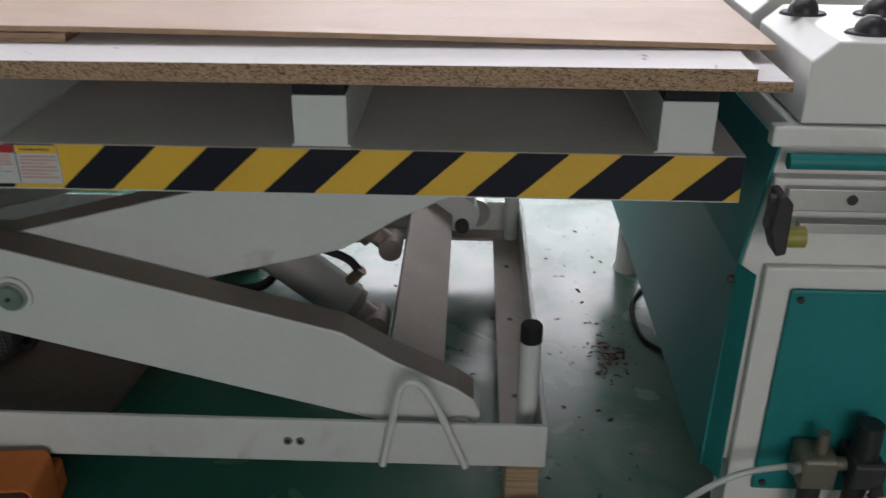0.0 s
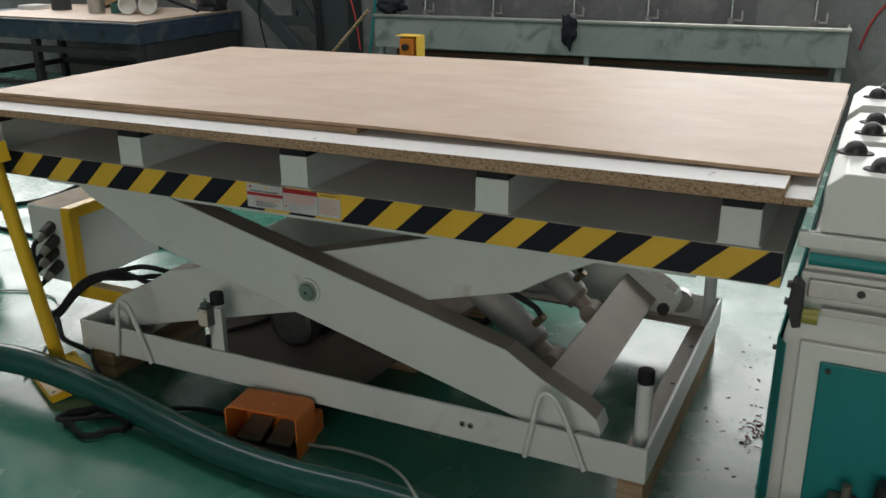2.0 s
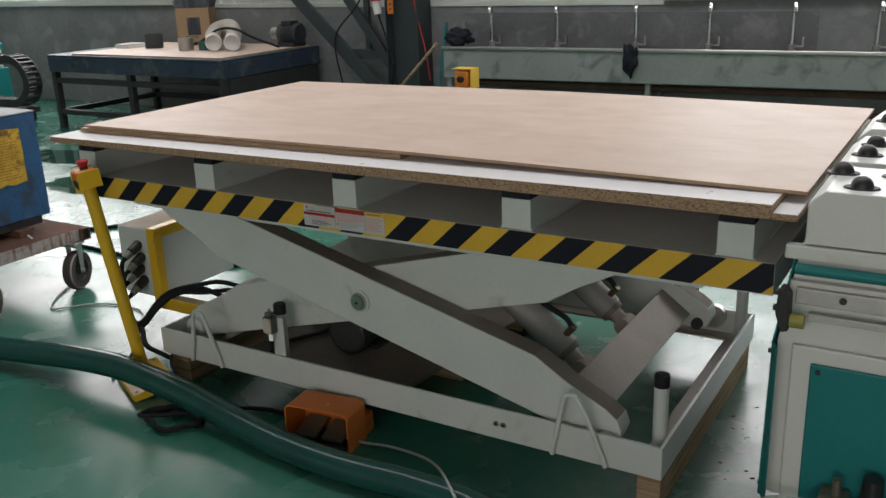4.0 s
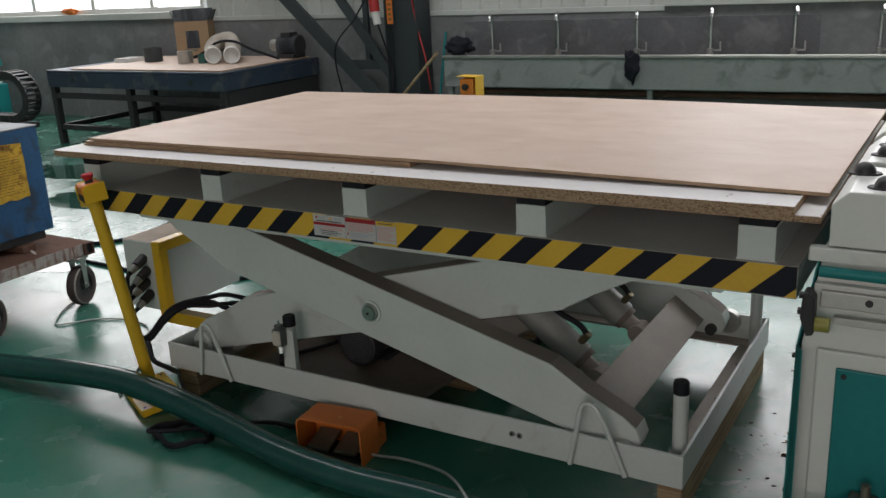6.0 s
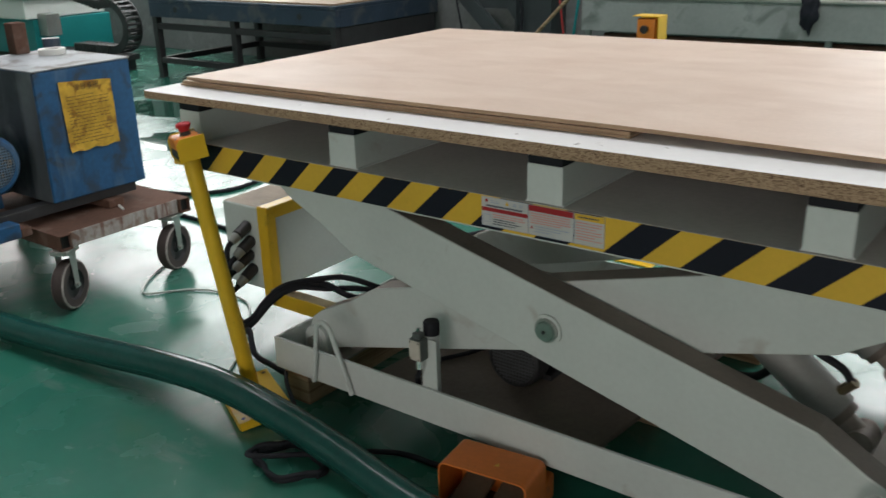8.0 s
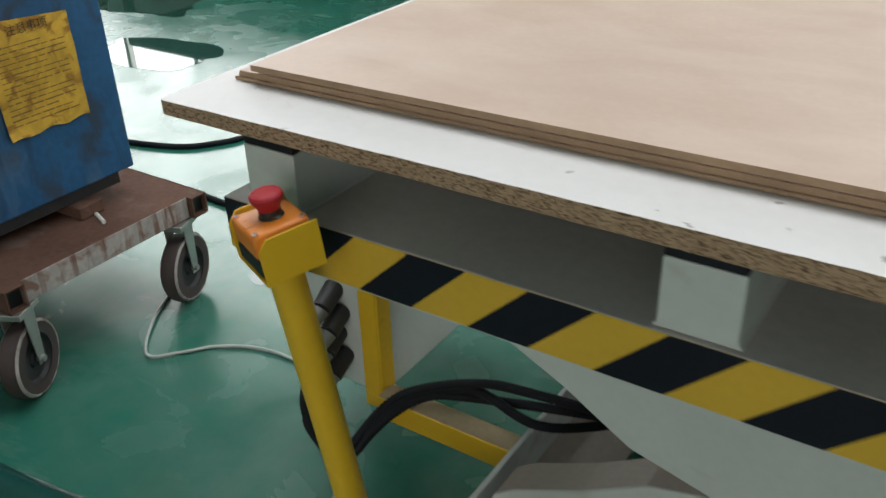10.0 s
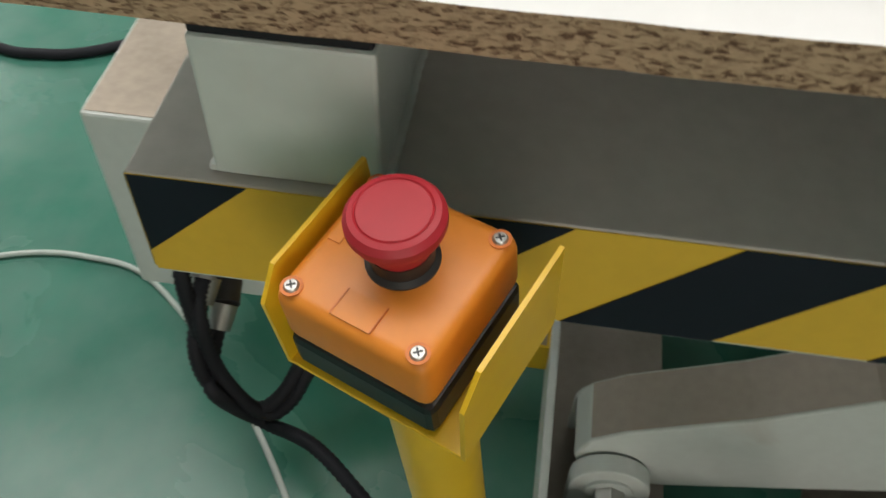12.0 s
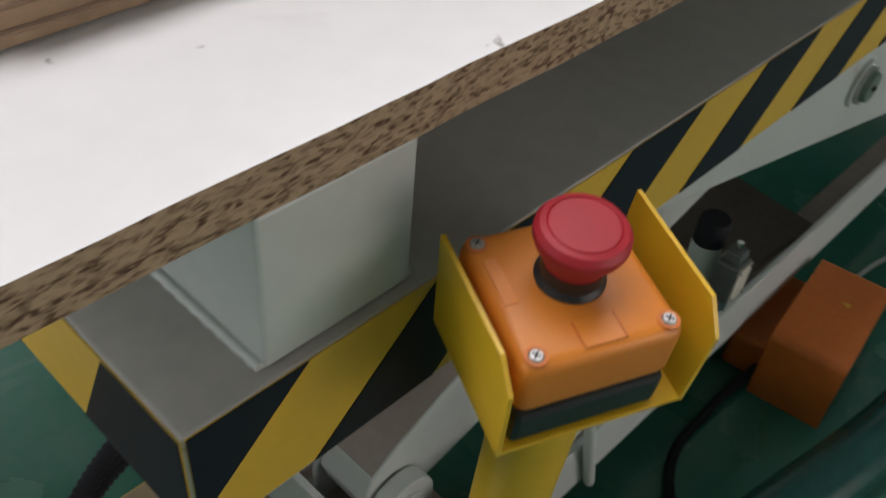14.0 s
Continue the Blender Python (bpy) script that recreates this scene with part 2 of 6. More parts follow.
M_CHROME = mat("chrome", (0.7, 0.7, 0.7), 0.12, 1.0, 0.04, 10, 50, 0.0)
M_DARK = mat("dark_steel", (0.035, 0.035, 0.037), 0.55, 0.3, 0.25, 12, 90, 0.1)
M_BLACK = mat("black_plastic", (0.015, 0.016, 0.017), 0.42, 0, 0.2, 15, 120, 0.05)
M_YELLOW = mat("yellow_paint", (0.72, 0.44, 0.02), 0.38, 0, 0.07, 8, 60, 0.06, 0.5, (0.42, 0.26, 0.02), 0.74)
M_ORANGE = mat("orange_plastic", (0.70, 0.225, 0.025), 0.42, 0, 0.07, 14, 160, 0.06, 0.5, (0.5, 0.2, 0.05), 0.72)
M_HOOD = mat("orange_enamel", (0.60, 0.16, 0.025), 0.5, 0, 0.14, 9, 80, 0.1, 0.5, (0.32, 0.09, 0.03), 0.68)
M_RED = mat("red_plastic", (0.38, 0.014, 0.024), 0.52, 0, 0.08, 20, 140, 0.05)
M_TIMBER = mat("raw_timber", (0.40, 0.30, 0.19), 0.8, 0, 0.2, 9, 120, 0.3, 0.2)
streaked(M_TIMBER, (0.20, 0.125, 0.07), (3, 3, 95), 0.48, 0.60, 0.7)
M_BROWN = mat("dusty_brown_board", (0.145, 0.12, 0.10), 0.85, 0, 0.25, 6, 80, 0.15, 0.2)
M_BLUE = mat("blue_enamel", (0.016, 0.086, 0.20), 0.5, 0, 0.30, 6, 60, 0.10, 0.4, (0.03, 0.05, 0.085), 0.58)
M_FANMESH = mat("dusty_blue_wire", (0.13, 0.20, 0.28), 0.6, 0, 0.35, 30, 90, 0.1, 0.4, (0.30, 0.24, 0.19), 0.6)
streaked(M_BLUE, (0.16, 0.21, 0.27), (11, 11, 2.2), 0.55, 0.75, 0.6)
streaked(M_BLUE, (0.02, 0.03, 0.05), (17, 17, 3.0), 0.58, 0.72, 0.6)
M_BLUEBLACK = mat("streaked_blue_black", (0.03, 0.036, 0.045), 0.55, 0, 0.4, 3, 40, 0.1, 0.4, (0.10, 0.115, 0.13), 0.6)
streaked(M_BLUEBLACK, (0.17, 0.19, 0.20), (5, 5, 1.0), 0.46, 0.7, 0.75)
M_BLUETOP = mat("worn_blue_lid", (0.34, 0.36, 0.38), 0.6, 0.1, 0.25, 4, 60, 0.08, 0.4, (0.19, 0.18, 0.17), 0.56)
M_WIRE = mat("grey_wire", (0.085, 0.09, 0.095), 0.5, 0.2, 0.2, 30, 120, 0.0)
M_RUST = mat("rusty_steel", (0.115, 0.064, 0.047), 0.85, 0, 0.3, 6, 70, 0.25, 0.15, (0.16, 0.105, 0.085), 0.62)
M_PALERUST = mat("drip_stained_steel", (0.36, 0.32, 0.30), 0.7, 0.1, 0.3, 12, 80, 0.2, 0.3, (0.22, 0.13, 0.10), 0.6)
streaked(M_PALERUST, (0.14, 0.055, 0.035), (38, 38, 4.0), 0.48, 0.62, 0.85)
M_WHEEL = mat("brown_tyre", (0.055, 0.043, 0.041), 0.7, 0, 0.2, 12, 90, 0.12, 0.3)
M_WORNEDGE = mat("pale_worn_rubber", (0.34, 0.31, 0.29), 0.8, 0, 0.4, 14, 90, 0.15, 0.2, (0.10, 0.08, 0.075), 0.56)
M_PAPER = mat("yellow_notice_paper", (0.60, 0.36, 0.05), 0.7, 0, 0.28, 16, 60, 0.6, 0.2, (0.34, 0.17, 0.03), 0.58)
M_INK = plain("faded_ink", (0.17, 0.10, 0.022), 0.7)
M_TITLE = plain("dark_ink", (0.05, 0.03, 0.012), 0.7)
M_HOSE = mat("green_hose", (0.009, 0.060, 0.051), 0.2, 0, 0.25, 6, 70, 0.05, 0.5)
M_CLEAR = mat("clear_tube", (0.40, 0.45, 0.42), 0.2, 0, 0.1, 12, 60, 0.02)
M_TEAL = mat("teal_paint", (0.008, 0.190, 0.190), 0.45, 0, 0.10, 4, 60, 0.04, 0.3)
M_MACHINE = mat("off_white_machine_paint", (0.66, 0.68, 0.65), 0.36, 0, 0.05, 4, 70, 0.05, 0.5, (0.52, 0.52, 0.48), 0.74)
M_COLUMN = mat("dark_green_grey_steel", (0.036, 0.047, 0.05), 0.6, 0.1, 0.2, 5, 60, 0.08)
M_NAVY = mat("navy_plate", (0.035, 0.055, 0.085), 0.45, 0.3, 0.3, 4, 50, 0.1, 0.5, (0.09, 0.10, 0.11), 0.6)
M_TROUGH = mat("trough_paint", (0.24, 0.265, 0.255), 0.55, 0, 0.14, 3, 40, 0.08, 0.4, (0.13, 0.15, 0.14), 0.62)
M_SPLASH = mat("splash_back", (0.13, 0.135, 0.14), 0.6, 0.2, 0.25, 3, 40, 0.1, 0.4, (0.2, 0.2, 0.2), 0.62)
M_PVC = mat("white_pvc", (0.66, 0.66, 0.63), 0.4, 0, 0.05, 10, 60, 0.02)
M_CARTON = mat("brown_carton", (0.34, 0.235, 0.14), 0.8, 0, 0.1, 8, 60, 0.08, 0.2)
M_BAG = mat("pale_sacking", (0.50, 0.46, 0.40), 0.8, 0, 0.14, 9, 60, 0.2, 0.2)
M_CLOTH = mat("black_cloth", (0.014, 0.016, 0.022), 0.9, 0, 0.3, 14, 80, 0.3, 0.2)
M_REDLINE = plain("red_hose", (0.42, 0.03, 0.03), 0.5)
M_GLASSLIT = plain("bright_overcast_sky", (0.86, 0.95, 1.0), 0.5, 0, 2.4)
M_STICKER = mat("sticker_white", (0.70, 0.71, 0.70), 0.4, 0, 0.06, 20, 120, 0.02)
M_STICKER.node_tree.nodes["Principled BSDF"].inputs["Alpha"].default_value = 0.62
M_STICKRED = plain("sticker_red", (0.33, 0.016, 0.022), 0.4)
M_STICKBLUE = plain("sticker_grey_blue", (0.27, 0.32, 0.42), 0.4)
M_STICKPINK = plain("sticker_salmon", (0.55, 0.22, 0.19), 0.4)
M_FRL = mat("tarnished_casting", (0.16, 0.15, 0.115), 0.45, 0.4, 0.2, 20, 120, 0.08)
M_SWITCH = mat("switch_casting", (0.10, 0.115, 0.11), 0.5, 0.3, 0.15, 20, 120, 0.08)
M_BRASS = mat("brass", (0.20, 0.165, 0.10), 0.45, 0.9, 0.2, 20, 100, 0.05)
M_PIN = mat("green_zinc_pin", (0.20, 0.27, 0.24), 0.42, 0.5, 0.2, 25, 140, 0.05)


# ---- building tools ----
def thing(name, at, label, category, group="", kind=""):
    ob = new(name)
    ob.empty_display_size = 0.05
    ob.location = at
    return tagged(ob, label, category, group, kind)


def part(name, bm, material, parent=None, label=""):
    me = bpy.data.meshes.new(name)
    bm.normal_update()
    bm.to_mesh(me)
    bm.free()
    me.materials.append(material)
    ob = new(name, me)
    if parent:
        p, pos = parent, Vector((0, 0, 0))
        while p:
            pos += p.location if p.type == "EMPTY" or not p.parent else Vector((0, 0, 0))
            p = p.parent
        ob.parent = parent
        ob.matrix_parent_inverse = Matrix.Translation(-pos) if parent.type == "EMPTY" else Matrix.Identity(4)
    if label:
        ob["label"] = label
    return ob


def smooth(ob, angle=40):
    for p in ob.data.polygons:
        p.use_smooth = True
    ob.data.set_sharp_from_angle(angle=radians(angle))
    return ob


def add_box(bm, lo, hi, bevel=0.0, m=None, seg=2):
    c = [(a + b) / 2 for a, b in zip(lo, hi)]
    s = [b - a for a, b in zip(lo, hi)]
    r = bmesh.ops.create_cube(bm, size=1, matrix=Matrix.Translation(c) @ Matrix.Diagonal((*s, 1)))
    vs = r["verts"]
    if bevel:
        es = list({e for v in vs for e in v.link_edges})
        r = bmesh.ops.bevel(bm, geom=es, offset=bevel, segments=seg, affect="EDGES", profile=0.5)
        vs = r["verts"]
    if m:
        bmesh.ops.transform(bm, matrix=m, verts=vs)
    return vs


def box(lo, hi, bevel=0.003, m=None, seg=2):
    bm = bmesh.new()
    add_box(bm, lo, hi, bevel, m, seg)
    return bm


def add_cyl(bm, p0, p1, r0, r1=None, n=24, caps=True):
    p0, p1 = Vector(p0), Vector(p1)
    d = p1 - p0
    m = Matrix.Translation((p0 + p1) / 2) @ d.to_track_quat("Z", "Y").to_matrix().to_4x4()
    return bmesh.ops.create_cone(bm, cap_ends=caps, segments=n, radius1=r0, radius2=r0 if r1 is None else r1, depth=d.length, matrix=m)["verts"]


def cyl(p0, p1, r0, r1=None, n=24):
    bm = bmesh.new()
    add_cyl(bm, p0, p1, r0, r1, n)
    return bm


def prism(points, y0, y1, bevel=0.0):
    """A plate with an outline in x and z, from y0 to y1."""
    bm = bmesh.new()
    a = [bm.verts.new((x, y0, z)) for x, z in points]
    f = bm.faces.new(a)
    g = bmesh.ops.extrude_face_region(bm, geom=[f])
    bmesh.ops.translate(bm, vec=(0, y1 - y0, 0), verts=[v for v in g["geom"] if isinstance(v, bmesh.types.BMVert)])
    bmesh.ops.recalc_face_normals(bm, faces=bm.faces)
    if bevel:
        bmesh.ops.bevel(bm, geom=bm.edges[:], offset=bevel, segments=2, affect="EDGES", profile=0.5)
    return bm


def spline(points, steps=8):
    """Catmull-Rom through the points."""
    P = [Vector(p) for p in points]
    P = [2 * P[0] - P[1]] + P + [2 * P[-1] - P[-2]]
    out = []
    for i in range(1, len(P) - 2):
        for k in range(steps):
            t = k / steps
            a, b, c, d = P[i - 1], P[i], P[i + 1], P[i + 2]
            out.append(0.5 * (2 * b + (c - a) * t + (2 * a - 5 * b + 4 * c - d) * t * t + (3 * b - a - 3 * c + d) * t ** 3))
    out.append(P[-2])
    return out


def tube(points, r, n=12, ridge=0.0, pitch=0.012, steps=8, smoothed=True):
    """A round tube along a line; ridge and pitch make it ribbed."""
    pts = spline(points, steps) if smoothed else [Vector(p) for p in points]
    if ridge:
        fine, acc = [pts[0]], 0
        for a, b in zip(pts, pts[1:]):
            k = max(1, round((b - a).length / (pitch / 2)))
            fine += [a.lerp(b, (i + 1) / k) for i in range(k)]
        pts = fine
    bm = bmesh.new()
    rings = []
    up = Vector((0, 0, 1))
    for i, p in enumerate(pts):
        d = (pts[min(i + 1, len(pts) - 1)] - pts[max(i - 1, 0)]).normalized()
        if abs(d.dot(up)) > 0.95:
            up = Vector((1, 0, 0)) if abs(d.x) < 0.9 else Vector((0, 1, 0))
        s = d.cross(up).normalized()
        u = s.cross(d).normalized()
        up = u
        rad = r + (ridge if i % 2 else 0)
        rings.append([bm.verts.new(p + rad * (math.cos(2 * math.pi * k / n) * s + math.sin(2 * math.pi * k / n) * u)) for k in range(n)])
    for a, b in zip(rings, rings[1:]):
        for k in range(n):
            bm.faces.new((a[k], a[(k + 1) % n], b[(k + 1) % n], b[k]))
    bm.faces.new(rings[0][::-1])
    bm.faces.new(rings[-1])
    bmesh.ops.recalc_face_normals(bm, faces=bm.faces)
    return bm


def lathe(profile, n=32):
    """A turned shape round z from (radius, height) pairs."""
    bm = bmesh.new()
    rings = []
    for r, z in profile:
        rings.append([bm.verts.new((r * math.cos(2 * math.pi * k / n), r * math.sin(2 * math.pi * k / n), z)) for k in range(n)] if r > 0 else [bm.verts.new((0, 0, z))])
    for a, b in zip(rings, rings[1:]):
        for k in range(n):
            q = [a[k % len(a)], a[(k + 1) % len(a)], b[(k + 1) % len(b)], b[k % len(b)]]
            q = [v for i, v in enumerate(q) if v not in q[:i]]
            if len(q) > 2:
                bm.faces.new(q)
    bmesh.ops.recalc_face_normals(bm, faces=bm.faces)
    return bm


def moved(bm, m):
    bmesh.ops.transform(bm, matrix=m, verts=bm.verts)
    return bm


def axes(origin, x, z):
    """The frame at origin with the given x and z directions."""
    z = Vector(z).normalized()
    x = (Vector(x) - Vector(x).dot(z) * z).normalized()
    y = z.cross(x)
    m = Matrix((x, y, z)).transposed().to_4x4()
    m.translation = origin
    return m


# ---- large structure ----
tagged(part("floor", box((-14, -9, -0.12), (9, 5.25, 0), 0), M_FLOOR), "glossy green epoxy workshop floor with pale scuffs", "floor", kind="structure")

WALL_Y = 5.05
wall = tagged(part("wall_north", box((-14, WALL_Y, 0), (9, WALL_Y + 0.24, 1.10), 0.004), M_CONCRETE), "grey rendered masonry dado wall with stains", "wall", kind="structure")
WIN_R, W2_L, W2_R = -5.53, -0.52, 4.4


def ribbed_sheet(x0, x1, z0, z1, y, pitch=0.19, depth=0.022):
    bm = bmesh.new()
    xs, k = [], x0
    while k < x1:
        for dx, dy in ((0, 0), (0.128, 0), (0.14, -depth), (0.165, -depth), (0.178, 0)):
            if k + dx <= x1:
                xs.append((k + dx, y + dy))
        k += pitch
    xs.append((x1, y))
    lo = [bm.verts.new((a, b, z0)) for a, b in xs]
    hi = [bm.verts.new((a, b, z1)) for a, b in xs]
    lo2 = [bm.verts.new((a, y + 0.08, z0)) for a, b in xs]
    hi2 = [bm.verts.new((a, y + 0.08, z1)) for a, b in xs]
    for i in range(len(xs) - 1):
        bm.faces.new((lo[i], lo[i + 1], hi[i + 1], hi[i]))
        bm.faces.new((lo2[i + 1], lo2[i], hi2[i], hi2[i + 1]))
        bm.faces.new((lo2[i], lo2[i + 1], lo[i + 1], lo[i]))
        bm.faces.new((hi[i], hi[i + 1], hi2[i + 1], hi2[i]))
    return bm


tagged(part("wall_cladding", ribbed_sheet(WIN_R + 0.06, W2_L - 0.06, 1.10, 6.0, WALL_Y + 0.05), M_SHEET), "pale ribbed metal wall cladding above the dado", "wall", kind="structure")
tagged(part("wall_cladding", ribbed_sheet(W2_R + 0.06, 9, 1.10, 6.0, WALL_Y + 0.05), M_SHEET), "pale ribbed metal wall cladding above the dado", "wall", kind="structure")
tagged(part("wall_cladding_upper", ribbed_sheet(-14, WIN_R + 0.059, 4.2, 6.0, WALL_Y + 0.05), M_SHEET), "pale ribbed metal wall cladding under the roof", "wall", kind="structure")
tagged(part("wall_cladding_upper", ribbed_sheet(W2_L - 0.059, W2_R + 0.059, 2.9, 6.0, WALL_Y + 0.05), M_SHEET), "pale ribbed metal wall cladding under the roof", "wall", kind="structure")
tagged(part("trim", box((WIN_R + 0.02, WALL_Y - 0.012, 1.066), (W2_L - 0.11, WALL_Y + 0.045, 1.108), 0.004), M_SHEET), "pale metal flashing along the dado", "trim", kind="structure")
tagged(part("backdrop", box((-14.5, WALL_Y + 1.4, -0.5), (9.5, WALL_Y + 1.42, 7), 0), M_GLASSLIT), "white overcast sky outside the windows", "sky", kind="structure")


def window(name, x0, x1, z0, z1, mullions, frame_paint):
    w = thing(name, (x0, WALL_Y + 0.1, z0), "white framed window full of bright daylight", "window", kind="structure")
    fr = bmesh.new()
    t = 0.05
    for lo, hi in (((x0, z0), (x1, z0 + t)), ((x0, z1 - t), (x1, z1)), ((x0, z0 + t), (x0 + t, z1 - t)), ((x1 - t, z0 + t), (x1, z1 - t))):
        add_box(fr, (lo[0], WALL_Y + 0.06, lo[1]), (hi[0], WALL_Y + 0.13, hi[1]), 0.003)
    for k in mullions:
        add_box(fr, (k - 0.03, WALL_Y + 0.065, z0 + t), (k + 0.03, WALL_Y + 0.125, z1 - t), 0.003)
    part("window_frame", fr, frame_paint, w)
    part("window_sill", box((x0 - 0.1, WALL_Y - 0.05, z0 - 0.07), (x1 + 0.1, WALL_Y + 0.14, z0), 0.006), M_SHEET, w)
    return w


window("window_1", -14, WIN_R, 1.17, 4.2, [-12.8, -11.6, -10.5, -9.4, -8.3, -7.25, -6.3], M_PVC)
window("window_2", W2_L, W2_R, 1.17, 2.9, [0.7, 1.93, 3.16], M_COLUMN)
tagged(part("wall_south", box((-14, -9.24, 0), (9, -9, 6), 0), M_SHEET), "plain pale workshop wall", "wall", kind="structure")
tagged(part("wall_east", box((9, -9, 0), (9.2, 5.29, 6), 0), M_SHEET), "plain pale workshop wall", "wall", kind="structure")
tagged(part("wall_west", box((-14.2, -9, 0), (-14, 5.29, 6), 0), M_SHEET), "plain pale workshop wall", "wall", kind="structure")
tagged(part("ceiling", box((-14.2, -9.2, 6.0), (9.2, 5.3, 6.15), 0), M_ROOF), "grey sheet metal workshop roof", "ceiling", kind="structure")


# ---- scissor lift table ----
FZ0_LUG = 0.1175
P = (-0.009, 0.447)          # the pin of the scissors, in x and z
lift = thing("scissor_lift_table", (0, 0.6, 0.1), "pale grey hydraulic scissor lift table with black and yellow hazard band", "lift table")
BX0, BX1, BZ0, BZ1, DY = -1.155, 1.24, 0.707, 0.784, 1.24
part("deck", box((BX0, 0.0, BZ1 - 0.008), (BX1, DY, BZ1), 0.0012), M_DECK, lift, "dusty steel deck plate")
for nm, lo, hi in (("front_skirt", (BX0, 0, BZ0), (BX1, 0.007, BZ1 - 0.0083)), ("back_skirt", (BX0, DY - 0.007, BZ0), (BX1, DY, BZ1 - 0.0083)),
                   ("side_skirt", (BX0, 0.008, BZ0), (BX0 + 0.007, DY - 0.008, BZ1 - 0.0083)), ("side_skirt", (BX1 - 0.007, 0.008, BZ0), (BX1, DY - 0.008, BZ1 - 0.0083))):
    sk = part(nm, box(lo, hi, 0.0015), M_LIFT, lift)
    if nm == "front_skirt":
        tape = part("hazard_tape", box((BX0 + 0.001, -0.0008, BZ0 + 0.003), (BX1 - 0.001, -0.0002, BZ1 - 0.001), 0), M_TAPE_Y, sk, "yellow tape with black diagonal stripes")


def stripe(k):
    """One black diagonal stripe of the tape, cut off at the ends of the skirt."""
    z0, z1, w = BZ0 + 0.003, BZ1 - 0.001, 0.0795
    xt = -0.934 - 0.0795 + 0.1590 * k
    pts = []
    for x, z in ((xt, z1), (xt + w, z1), (xt + w - (z1 - z0) * 1.07, z0), (xt - (z1 - z0) * 1.07, z0)):
        pts.append((x, z))
    for lim, sgn in ((BX0 + 0.001, 1), (BX1 - 0.001, -1)):
        out = []
        for (xa, za), (xb, zb) in zip(pts, pts[1:] + pts[:1]):
            ia, ib = (xa - lim) * sgn >= 0, (xb - lim) * sgn >= 0
            if ia:
                out.append((xa, za))
            if ia != ib:
                t = (lim - xa) / (xb - xa)
                out.append((lim, za + t * (zb - za)))
        pts = out
        if len(pts) < 3:
            return None
    return prism(pts, -0.0014, -0.0009)


for k in range(-2, 16):
    bm = stripe(k)
    if bm:
        part("black_stripe", bm, M_TAPE_K, lift)
# tape round the west corner of the deck
part("hazard_tape", box((BX0 - 0.0009, 0.001, BZ0 + 0.003), (BX0 - 0.0002, DY - 0.02, BZ1 - 0.003), 0), M_TAPE_Y, lift)
for k in range(8):
    y = 0.03 + 0.159 * k
    bm = bmesh.new()
    vs = [bm.verts.new((BX0 - 0.0013, max(a, 0.001), z)) for a, z in ((y - 0.03, BZ0 + 0.003), (y + 0.065, BZ0 + 0.003), (y + 0.028, BZ1 - 0.003), (y - 0.055, BZ1 - 0.003))]
    bm.faces.new(vs[::-1])
    part("black_stripe", bm, M_TAPE_K, lift)

for x in (-1.110, -0.554, 0.0, 0.551, 1.106):
    riser = part("riser_bar", box((x, 0.006, BZ1 + 0.0005), (x + 0.083, DY - 0.01, 0.866), 0.002), M_LIFT, lift)
    part("rubber_strip", box((x + 0.001, 0.007, 0.8663), (x + 0.082, DY - 0.012, 0.8920), 0.002), M_RUBBER, riser, "black rubber strip")
    # hand-laid weld along the foot of the bar
    for side in (x - 0.0012, x + 0.0842):
        bead = [(side + 0.0008 * noise.noise(Vector((k * 0.9, side * 7, 0))), 0.008 + k * 0.03, BZ1 + 0.0015 + 0.0006 * noise.noise(Vector((k * 0.7, side, 4)))) for k in range(40)]
        smooth(part("weld_bead", tube(bead, 0.0028, 6, 0.0007, 0.009, 3), M_LIFT, riser), 60)

# warning stickers with rows of unreadable print
rnd_print = random.Random(21)


def print_row(sticker, x0, x1, z, h, material, dash=(0.003, 0.010)):
    """A row of small dashes standing in for unreadable print."""
    row = bmesh.new()
    x = x0
    while x < x1 - 0.002:
        ln = min(rnd_print.uniform(*dash), x1 - x)
        add_box(row, (x, -0.0032, z - h / 2), (x + ln, -0.0028, z + h / 2))
        x += ln + rnd_print.uniform(0.0008, 0.0022)
    part("print_line", row, material, sticker)


def sticker(x0, x1, label):
    st = part("warning_sticker", box((x0, -0.0022, 0.717), (x1, -0.0015, 0.7815), 0), M_STICKER, lift, label)
    rim = bmesh.new()
    for lo, hi in (((x0, 0.717), (x1, 0.7176)), ((x0, 0.7809), (x1, 0.7815)), ((x0, 0.7177), (x0 + 0.0006, 0.7808)), ((x1 - 0.0006, 0.7177), (x1, 0.7808))):
        add_box(rim, (lo[0], -0.0026, lo[1]), (hi[0], -0.0023, hi[1]))
    part("border_line", rim, M_STICKBLUE, st)
    return st


st = sticker(-0.107, 0.0085, "white warning sticker with a red bar and small print")
part("symbol", prism([(-0.0985, 0.7735), (-0.094, 0.769), (-0.0895, 0.7735), (-0.094, 0.778)], -0.0032, -0.0028), M_STICKRED, st)
part("symbol", prism([(-0.048, 0.769), (-0.038, 0.769), (-0.043, 0.778)], -0.0032, -0.0028), M_TAPE_Y, st)
for x in (-0.084, -0.072, -0.028, -0.012):
    print_row(st, x, x + 0.008, 0.7745, 0.0022, M_STICKBLUE, (0.002, 0.004))
    print_row(st, x, x + 0.008, 0.7710, 0.0022, M_STICKBLUE, (0.002, 0.004))
print_row(st, -0.094, -0.004, 0.7630, 0.0036, M_NAVY, (0.003, 0.005))
